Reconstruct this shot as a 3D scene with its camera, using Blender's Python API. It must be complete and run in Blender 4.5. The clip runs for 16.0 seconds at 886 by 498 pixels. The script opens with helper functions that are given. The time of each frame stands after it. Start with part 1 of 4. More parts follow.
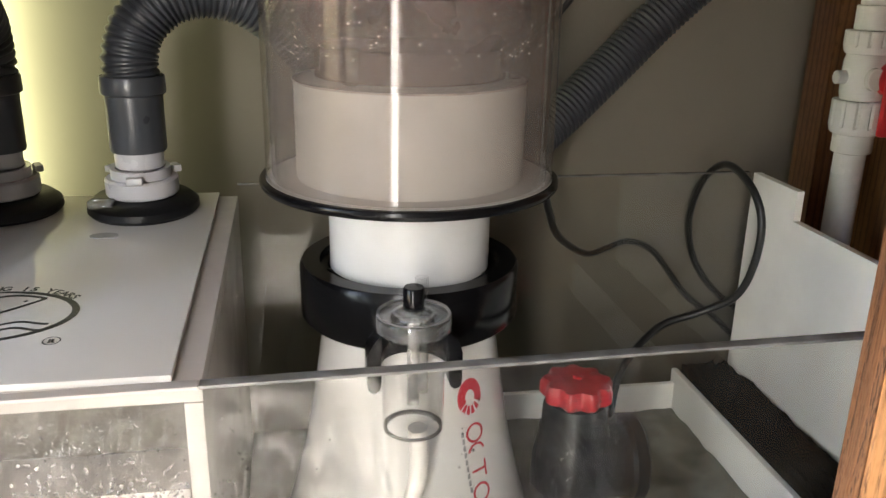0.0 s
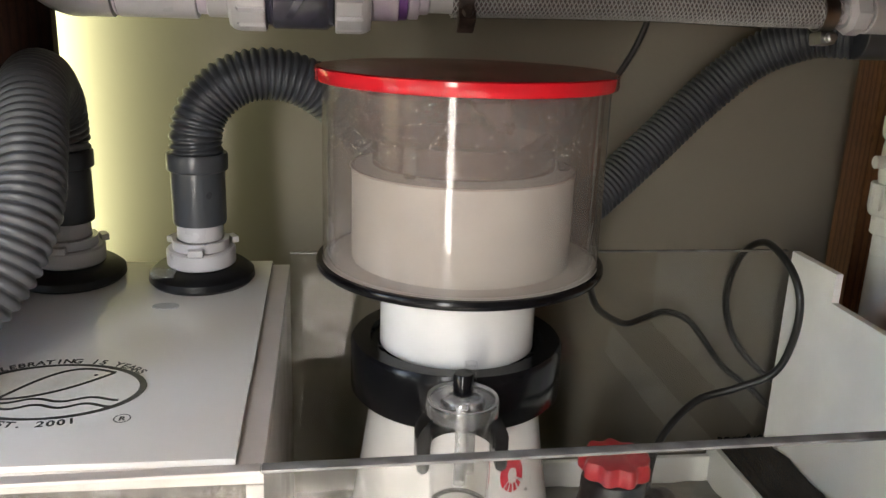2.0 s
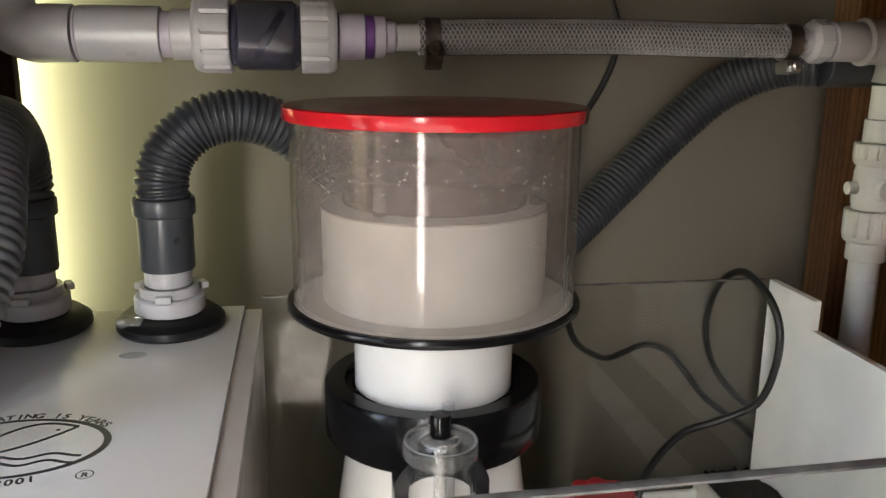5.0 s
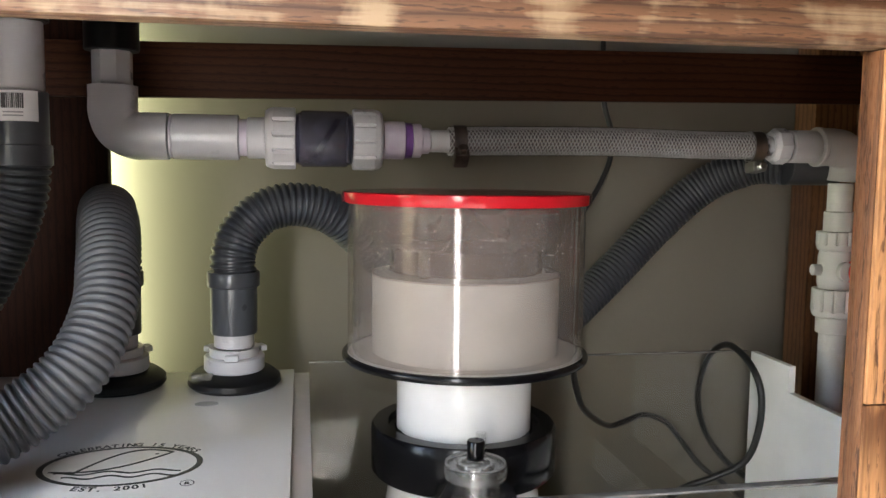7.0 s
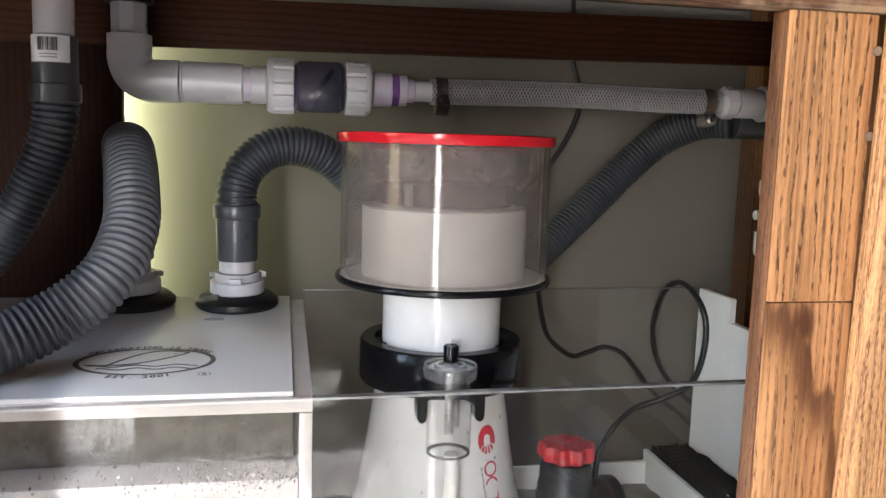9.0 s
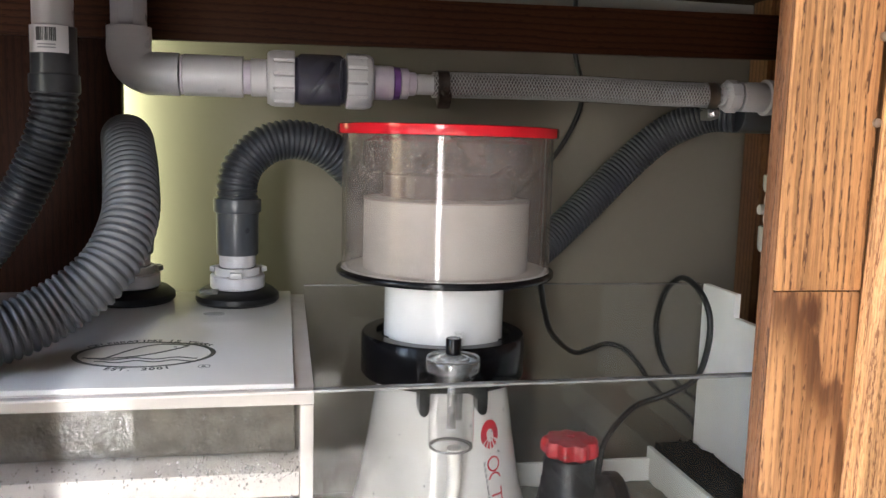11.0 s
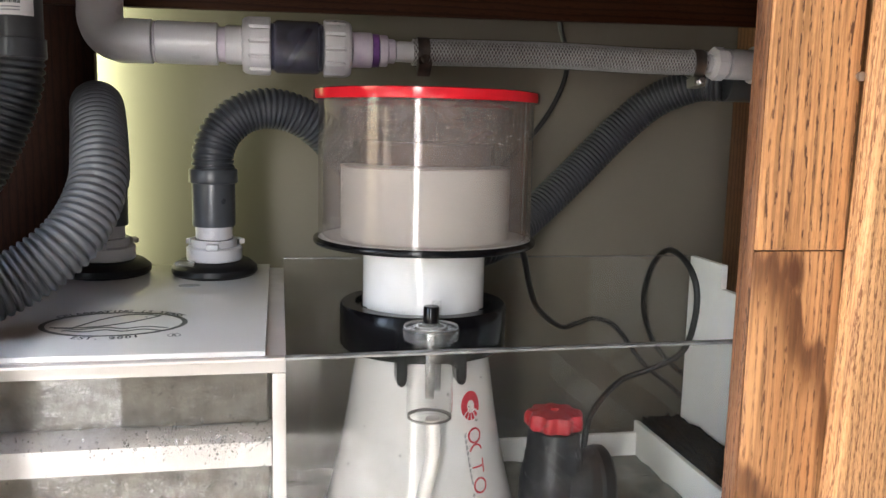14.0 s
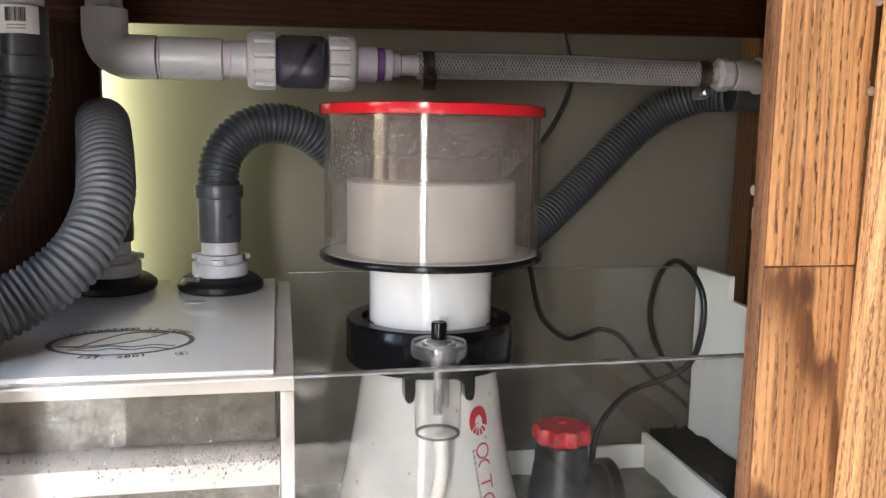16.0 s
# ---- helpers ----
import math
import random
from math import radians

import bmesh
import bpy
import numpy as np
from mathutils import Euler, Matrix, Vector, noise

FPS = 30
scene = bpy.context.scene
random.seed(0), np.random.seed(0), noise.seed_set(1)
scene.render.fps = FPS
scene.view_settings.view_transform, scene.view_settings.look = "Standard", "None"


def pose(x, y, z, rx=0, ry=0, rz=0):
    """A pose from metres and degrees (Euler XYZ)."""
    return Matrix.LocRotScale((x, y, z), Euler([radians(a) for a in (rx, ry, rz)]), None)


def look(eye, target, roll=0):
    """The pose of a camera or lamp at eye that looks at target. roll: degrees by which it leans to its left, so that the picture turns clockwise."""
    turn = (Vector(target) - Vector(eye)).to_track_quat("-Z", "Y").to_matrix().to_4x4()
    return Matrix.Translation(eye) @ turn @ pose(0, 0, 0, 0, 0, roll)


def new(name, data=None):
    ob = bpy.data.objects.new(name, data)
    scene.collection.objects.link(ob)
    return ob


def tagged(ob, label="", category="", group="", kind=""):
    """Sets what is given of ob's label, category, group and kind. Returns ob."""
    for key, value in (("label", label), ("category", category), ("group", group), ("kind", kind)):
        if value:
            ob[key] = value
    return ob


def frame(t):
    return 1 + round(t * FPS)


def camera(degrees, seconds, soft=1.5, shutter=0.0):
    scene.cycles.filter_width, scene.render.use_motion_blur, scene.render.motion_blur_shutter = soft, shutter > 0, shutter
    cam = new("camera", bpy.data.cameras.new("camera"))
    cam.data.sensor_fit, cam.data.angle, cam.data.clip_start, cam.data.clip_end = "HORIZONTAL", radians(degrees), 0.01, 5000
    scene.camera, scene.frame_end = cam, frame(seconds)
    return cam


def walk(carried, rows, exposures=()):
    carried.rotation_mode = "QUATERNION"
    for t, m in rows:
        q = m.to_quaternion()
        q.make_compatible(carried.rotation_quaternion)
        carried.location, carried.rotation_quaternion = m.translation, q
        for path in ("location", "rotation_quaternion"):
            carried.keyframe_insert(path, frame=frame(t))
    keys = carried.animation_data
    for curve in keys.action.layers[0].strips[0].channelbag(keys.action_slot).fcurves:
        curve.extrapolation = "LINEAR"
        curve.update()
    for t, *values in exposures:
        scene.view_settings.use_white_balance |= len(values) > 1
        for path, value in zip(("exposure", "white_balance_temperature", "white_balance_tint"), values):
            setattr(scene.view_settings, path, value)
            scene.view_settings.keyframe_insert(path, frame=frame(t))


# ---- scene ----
cam = camera(56.1, 16.0)
PATH = [
    (0, (-0.009, -0.033, 0.598), (0.324, 1.832, -0.043), 1.1),
    (0.5, (-0.008, -0.038, 0.612), (0.328, 1.842, 0.018), 1.1),
    (1, (-0.014, -0.047, 0.629), (0.301, 1.843, 0.056), 1.5),
    (1.5, (-0.025, -0.043, 0.632), (0.269, 1.853, 0.067), 1.7),
    (2, (-0.026, -0.042, 0.636), (0.242, 1.858, 0.073), 2.0),
    (2.5, (-0.024, -0.037, 0.637), (0.259, 1.864, 0.083), 2.1),
    (3, (-0.018, -0.033, 0.639), (0.274, 1.866, 0.086), 1.8),
    (3.5, (-0.016, -0.034, 0.64), (0.284, 1.864, 0.083), 1.6),
    (4, (-0.015, -0.037, 0.641), (0.291, 1.86, 0.086), 1.3),
    (6.3, (-0.027, -0.027, 0.617), (0.285, 1.918, 0.269), -0.3),
    (6.5, (-0.025, -0.035, 0.637), (0.248, 1.913, 0.271), -0.5),
    (7, (-0.068, -0.151, 0.613), (0.265, 1.812, 0.423), 0.7),
    (7.5, (-0.093, -0.253, 0.629), (0.224, 1.716, 0.484), 2.5),
    (8, (-0.084, -0.265, 0.607), (0.288, 1.69, 0.408), 2.4),
    (8.5, (-0.09, -0.248, 0.591), (0.289, 1.699, 0.338), 2.0),
    (8.7, (-0.085, -0.248, 0.59), (0.295, 1.698, 0.33), 1.7),
    (11, (-0.085, -0.242, 0.579), (0.293, 1.706, 0.327), 1.6),
    (11.5, (-0.077, -0.237, 0.57), (0.305, 1.71, 0.315), 1.4),
    (12, (-0.075, -0.235, 0.563), (0.309, 1.71, 0.304), 1.5),
    (12.5, (-0.076, -0.235, 0.563), (0.309, 1.71, 0.3), 1.5),
    (13, (-0.073, -0.236, 0.558), (0.307, 1.709, 0.289), 1.4),
    (13.5, (-0.068, -0.236, 0.558), (0.314, 1.708, 0.285), 1.4),
    (14, (-0.066, -0.232, 0.56), (0.319, 1.71, 0.279), 1.3),
    (14.5, (-0.066, -0.229, 0.56), (0.318, 1.714, 0.278), 1.0),
    (15, (-0.069, -0.229, 0.558), (0.319, 1.713, 0.28), 0.9),
    (15.5, (-0.072, -0.226, 0.574), (0.314, 1.717, 0.299), 1.0),
    (16, (-0.07, -0.228, 0.567), (0.311, 1.717, 0.301), 0.9),
]
walk(cam, [(t, look(eye, target, roll)) for t, eye, target, roll in PATH], [(0, 3.35, 6850, 10), (4, 3.38, 6700, 10), (6.3, 3.4, 6600, 10), (7.0, 3.45, 6400, 10), (7.5, 3.2, 6300, 11), (8.7, 3.42, 6150, 11), (11, 3.45, 6300, 11), (16, 3.45, 6350, 11)])

# ---------- world and lights ----------
SUN_ELEVATION = 46.0
world = bpy.data.worlds.new("world")
scene.world = world
world.use_nodes = True
sky = world.node_tree.nodes.new("ShaderNodeTexSky")
sky.sky_type, sky.sun_disc = "NISHITA", False
sky.sun_elevation, sky.sun_rotation = radians(SUN_ELEVATION), radians(-95)
world.node_tree.links.new(sky.outputs[0], world.node_tree.nodes["Background"].inputs[0])
world.node_tree.nodes["Background"].inputs[1].default_value = 0.15

# sunlight through added side openings, falling on the carpet beside the cabinet and beyond the doorway
sun = new("sun", bpy.data.lights.new("sun", "SUN"))
sun.data.energy, sun.data.angle, sun.data.color = 3.8, radians(0.6), (1.0, 0.92, 0.81)
sun.matrix_world = look((-3.0, 0.25, 3.0), (-3.0 + 1.0, 0.25, 3.0 - math.tan(radians(SUN_ELEVATION))))


def area_lamp(name, m, sx, sy, power, colour):
    d = bpy.data.lights.new(name, "AREA")
    d.shape, d.size, d.size_y, d.energy, d.color = "RECTANGLE", sx, sy, power, colour
    ob = new(name, d)
    ob.matrix_world = m
    return ob


# daylight in the far window, seen through the narrow doorway behind the camera
area_lamp("window_daylight", pose(-0.55, -1.385, 0.92, 90, 0, 0), 1.0, 2.0, 19.0, (1.0, 0.97, 0.93))
# algae lamp in the next compartment, behind the dark panel
area_lamp("refugium_lamp", pose(-0.298, 0.770, 0.56, 90, 0, -36), 0.014, 0.44, 0.150, (0.94, 1.0, 0.64))


# ---------- materials ----------
def mat(name, colour, rough=0.5, metal=0.0, var=0.12, scale=30.0, bump=0.15, bscale=200.0, dark=None, coat=0.0, spec=0.5, stretch=None, spread=0.1):
    m = bpy.data.materials.new(name)
    m.use_nodes = True
    nt = m.node_tree
    b = nt.nodes["Principled BSDF"]
    tc = nt.nodes.new("ShaderNodeTexCoord")
    src = tc.outputs["Object"]
    if stretch:
        mp = nt.nodes.new("ShaderNodeMapping")
        mp.inputs["Scale"].default_value = stretch
        nt.links.new(src, mp.inputs["Vector"])
        src = mp.outputs["Vector"]
    n1 = nt.nodes.new("ShaderNodeTexNoise")
    n1.inputs["Scale"].default_value, n1.inputs["Detail"].default_value = scale, 6
    n2 = nt.nodes.new("ShaderNodeTexNoise")
    n2.inputs["Scale"].default_value, n2.inputs["Detail"].default_value = bscale, 4
    nt.links.new(src, n1.inputs["Vector"])
    nt.links.new(src, n2.inputs["Vector"])
    ramp = nt.nodes.new("ShaderNodeValToRGB")
    c = Vector(colour)
    d = Vector(dark) if dark else c * (1 - 2.2 * var)
    ramp.color_ramp.elements[0].position, ramp.color_ramp.elements[1].position = 0.35, 0.65
    ramp.color_ramp.elements[0].color = (*d, 1)
    ramp.color_ramp.elements[1].color = (*c, 1)
    nt.links.new(n1.outputs["Fac"], ramp.inputs["Fac"])
    nt.links.new(ramp.outputs["Color"], b.inputs["Base Color"])
    rr = nt.nodes.new("ShaderNodeMapRange")
    rr.inputs["To Min"].default_value, rr.inputs["To Max"].default_value = max(0.02, rough - 0.8 * spread), min(1, rough + 1.2 * spread)
    nt.links.new(n1.outputs["Fac"], rr.inputs["Value"])
    nt.links.new(rr.outputs["Result"], b.inputs["Roughness"])
    if bump:
        bp = nt.nodes.new("ShaderNodeBump")
        bp.inputs["Strength"].default_value, bp.inputs["Distance"].default_value = bump, 0.002
        nt.links.new(n2.outputs["Fac"], bp.inputs["Height"])
        nt.links.new(bp.outputs["Normal"], b.inputs["Normal"])
    b.inputs["Metallic"].default_value = metal
    b.inputs["Coat Weight"].default_value = coat
    b.inputs["Coat Roughness"].default_value = 0.08
    b.inputs["Specular IOR Level"].default_value = spec
    return m


def clear(name, tint=(1, 1, 1), ior=1.45, rough=0.02, film=0.0, film_colour=(0.8, 0.8, 0.8), film_scale=300.0, low=0.5, high=0.7):
    """Thin clear acrylic: straight-through light with a mirror gloss, and a film of deposits."""
    m = bpy.data.materials.new(name)
    m.use_nodes = True
    nt = m.node_tree
    nt.nodes.clear()
    out = nt.nodes.new("ShaderNodeOutputMaterial")
    tr = nt.nodes.new("ShaderNodeBsdfTransparent")
    tr.inputs[0].default_value = (*tint, 1)
    gl = nt.nodes.new("ShaderNodeBsdfGlossy")
    gl.inputs["Roughness"].default_value = rough
    lw = nt.nodes.new("ShaderNodeLayerWeight")
    lw.inputs["Blend"].default_value = 0.5
    pw = nt.nodes.new("ShaderNodeMath")
    pw.operation = "POWER"
    pw.inputs[1].default_value = 5.0
    nt.links.new(lw.outputs["Facing"], pw.inputs[0])
    r0 = ((ior - 1) / (ior + 1)) ** 2
    fr = nt.nodes.new("ShaderNodeMath")
    fr.operation = "MULTIPLY_ADD"
    fr.inputs[1].default_value, fr.inputs[2].default_value = 1 - r0, r0
    nt.links.new(pw.outputs[0], fr.inputs[0])
    mx = nt.nodes.new("ShaderNodeMixShader")
    nt.links.new(fr.outputs[0], mx.inputs[0])
    base = tr.outputs[0]
    if film > 0:
        df = nt.nodes.new("ShaderNodeBsdfDiffuse")
        df.inputs[0].default_value = (*film_colour, 1)
        tc = nt.nodes.new("ShaderNodeTexCoord")
        n = nt.nodes.new("ShaderNodeTexNoise")
        n.inputs["Scale"].default_value, n.inputs["Detail"].default_value = film_scale, 5
        nt.links.new(tc.outputs["Object"], n.inputs["Vector"])
        r = nt.nodes.new("ShaderNodeMapRange")
        r.inputs["From Min"].default_value, r.inputs["From Max"].default_value = low, high
        r.inputs["To Min"].default_value, r.inputs["To Max"].default_value = film * 0.25, film
        nt.links.new(n.outputs["Fac"], r.inputs["Value"])
        m2 = nt.nodes.new("ShaderNodeMixShader")
        nt.links.new(r.outputs[0], m2.inputs[0])
        nt.links.new(tr.outputs[0], m2.inputs[1])
        nt.links.new(df.outputs[0], m2.inputs[2])
        base = m2.outputs[0]
    nt.links.new(base, mx.inputs[1])
    nt.links.new(gl.outputs[0], mx.inputs[2])
    nt.links.new(mx.outputs[0], out.inputs[0])
    return m


def wood(name, light, dark, axis, rough=0.45, ring=36.0, wear=None, coat=0.15, knot=None, pore=800.0, lines=3.5, gather=0.22):
    """Open-grained oak. axis: the direction of the grain (0 x, 1 y, 2 z)."""
    m = bpy.data.materials.new(name)
    m.use_nodes = True
    nt = m.node_tree
    b = nt.nodes["Principled BSDF"]
    tc = nt.nodes.new("ShaderNodeTexCoord")

    def mapped(s):
        mp = nt.nodes.new("ShaderNodeMapping")
        mp.inputs["Scale"].default_value = s
        nt.links.new(tc.outputs["Object"], mp.inputs["Vector"])
        return mp.outputs["Vector"]

    def along(a, c):
        s = [c, c, c]
        s[axis] = a
        return s

    def node_noise(vec, scale, detail, dist=0.0):
        n = nt.nodes.new("ShaderNodeTexNoise")
        n.inputs["Scale"].default_value, n.inputs["Detail"].default_value, n.inputs["Distortion"].default_value = scale, detail, dist
        nt.links.new(vec, n.inputs["Vector"])
        return n.outputs["Fac"]

    dt = nt.nodes.new("ShaderNodeVectorMath")
    dt.operation = "DOT_PRODUCT"
    dt.inputs[1].default_value = along(0.0, ring)
    nt.links.new(tc.outputs["Object"], dt.inputs[0])
    fa = nt.nodes.new("ShaderNodeMath")
    fa.operation = "MULTIPLY_ADD"
    fa.inputs[1].default_value = 0.42
    nt.links.new(node_noise(mapped(along(5, 38)), 1.0, 4, 0.5), fa.inputs[0])
    nt.links.new(dt.outputs["Value"], fa.inputs[2])
    figure = fa.outputs[0]
    if knot:
        mp = nt.nodes.new("ShaderNodeMapping")
        mp.vector_type = "TEXTURE"
        mp.inputs["Location"].default_value, mp.inputs["Scale"].default_value = knot, (0.085, 0.085, 0.44)
        nt.links.new(tc.outputs["Object"], mp.inputs["Vector"])
        le = nt.nodes.new("ShaderNodeVectorMath")
        le.operation = "LENGTH"
        nt.links.new(mp.outputs["Vector"], le.inputs[0])
        ad = nt.nodes.new("ShaderNodeMath")
        ad.operation = "MULTIPLY_ADD"
        ad.inputs[1].default_value = 0.35
        nt.links.new(node_noise(mapped(along(7, 30)), 1.0, 4, 0.8), ad.inputs[0])
        nt.links.new(le.outputs["Value"], ad.inputs[2])
        figure = ad.outputs[0]
    bands = nt.nodes.new("ShaderNodeMath")
    bands.operation = "MULTIPLY"
    bands.inputs[1].default_value = lines
    nt.links.new(figure, bands.inputs[0])
    frac = nt.nodes.new("ShaderNodeMath")
    frac.operation = "FRACT"
    nt.links.new(bands.outputs[0], frac.inputs[0])
    pores = node_noise(mapped(along(pore / 8, pore)), 1.0, 2)
    ga = nt.nodes.new("ShaderNodeMath")
    ga.operation = "MULTIPLY_ADD"
    ga.inputs[1].default_value = gather
    nt.links.new(frac.outputs[0], ga.inputs[0])
    nt.links.new(pores, ga.inputs[2])
    blot = node_noise(mapped(along(3, 9)), 1.0, 4)
    pr = nt.nodes.new("ShaderNodeValToRGB")
    pr.color_ramp.elements[0].position, pr.color_ramp.elements[1].position = 0.45, 0.57
    nt.links.new(ga.outputs[0], pr.inputs["Fac"])
    mid = [0.55 * a + 0.45 * d for a, d in zip(light, dark)]
    r1 = nt.nodes.new("ShaderNodeValToRGB")
    cr = r1.color_ramp
    cr.elements[0].position, cr.elements[0].color = 0.09, (*[0.16 * a + 0.84 * d for a, d in zip(light, dark)], 1)
    cr.elements[1].position, cr.elements[1].color = 0.32, (*light, 1)
    e = cr.elements.new(0.75)
    e.color = (*[0.85 * a + 0.15 * d for a, d in zip(light, dark)], 1)
    e = cr.elements.new(1.0)
    e.color = (*mid, 1)
    nt.links.new(frac.outputs[0], r1.inputs["Fac"])
    m1 = nt.nodes.new("ShaderNodeMix")
    m1.data_type = "RGBA"
    nt.links.new(pr.outputs["Color"], m1.inputs["Factor"])
    m1.inputs["A"].default_value = (*[0.22 * a + 0.78 * d for a, d in zip(light, dark)], 1)
    nt.links.new(r1.outputs["Color"], m1.inputs["B"])
    m2 = nt.nodes.new("ShaderNodeMix")
    m2.data_type, m2.blend_type = "RGBA", "MULTIPLY"
    m2.inputs["Factor"].default_value = 0.6
    nt.links.new(m1.outputs["Result"], m2.inputs["A"])
    br = nt.nodes.new("ShaderNodeValToRGB")
    br.color_ramp.elements[0].position, br.color_ramp.elements[0].color = 0.32, (0.45, 0.36, 0.30, 1)
    br.color_ramp.elements[1].position, br.color_ramp.elements[1].color = 0.6, (1, 1, 1, 1)
    nt.links.new(blot, br.inputs["Fac"])
    nt.links.new(br.outputs["Color"], m2.inputs["B"])
    col = m2.outputs["Result"]
    if wear:
        patch = node_noise(mapped(along(26, 17)), 1.0, 5, 0.2)
        wa = nt.nodes.new("ShaderNodeMath")
        wa.operation = "MULTIPLY_ADD"
        wa.inputs[1].default_value = 0.55
        nt.links.new(node_noise(mapped(along(9, 330)), 1.0, 4), wa.inputs[0])
        nt.links.new(patch, wa.inputs[2])
        wn = wa.outputs[0]
        wr = nt.nodes.new("ShaderNodeValToRGB")
        wr.color_ramp.elements[0].position, wr.color_ramp.elements[1].position = 0.76, 0.93
        nt.links.new(wn, wr.inputs["Fac"])
        m3 = nt.nodes.new("ShaderNodeMix")
        m3.data_type = "RGBA"
        nt.links.new(wr.outputs["Color"], m3.inputs["Factor"])
        nt.links.new(col, m3.inputs["A"])
        m3.inputs["B"].default_value = (*wear, 1)
        col = m3.outputs["Result"]
    nt.links.new(col, b.inputs["Base Color"])
    b.inputs["Roughness"].default_value = rough
    b.inputs["Coat Weight"].default_value = coat
    b.inputs["Coat Roughness"].default_value = 0.25
    bp = nt.nodes.new("ShaderNodeBump")
    bp.inputs["Strength"].default_value, bp.inputs["Distance"].default_value = 0.35, 0.001
    nt.links.new(pores, bp.inputs["Height"])
    nt.links.new(bp.outputs["Normal"], b.inputs["Normal"])
    return m


def speckle(name, colours, scale, bump=0.8, rough=0.6):
    """Coarse granules: a noise of several greys."""
    m = bpy.data.materials.new(name)
    m.use_nodes = True
    nt = m.node_tree
    b = nt.nodes["Principled BSDF"]
    tc = nt.nodes.new("ShaderNodeTexCoord")
    n = nt.nodes.new("ShaderNodeTexNoise")
    n.inputs["Scale"].default_value, n.inputs["Detail"].default_value = scale, 3
    v = nt.nodes.new("ShaderNodeTexNoise")
    v.inputs["Scale"].default_value, v.inputs["Detail"].default_value = scale * 0.22, 3
    nt.links.new(tc.outputs["Object"], n.inputs["Vector"])
    nt.links.new(tc.outputs["Object"], v.inputs["Vector"])
    a = nt.nodes.new("ShaderNodeMath")
    a.operation = "MULTIPLY_ADD"
    a.inputs[1].default_value, a.inputs[2].default_value = 0.5, -0.25
    nt.links.new(v.outputs["Fac"], a.inputs[0])
    s = nt.nodes.new("ShaderNodeMath")
    nt.links.new(n.outputs["Fac"], s.inputs[0])
    nt.links.new(a.outputs[0], s.inputs[1])
    r = nt.nodes.new("ShaderNodeValToRGB")
    r.color_ramp.elements[0].position, r.color_ramp.elements[0].color = 0.40, (*colours[0], 1)
    r.color_ramp.elements[1].position, r.color_ramp.elements[1].color = 0.60, (*colours[2], 1)
    e = r.color_ramp.elements.new(0.5)
    e.color = (*colours[1], 1)
    nt.links.new(s.outputs[0], r.inputs["Fac"])
    nt.links.new(r.outputs["Color"], b.inputs["Base Color"])
    b.inputs["Roughness"].default_value = rough
    bp = nt.nodes.new("ShaderNodeBump")
    bp.inputs["Strength"].default_value, bp.inputs["Distance"].default_value = bump, 0.003
    nt.links.new(n.outputs["Fac"], bp.inputs["Height"])
    nt.links.new(bp.outputs["Normal"], b.inputs["Normal"])
    return m


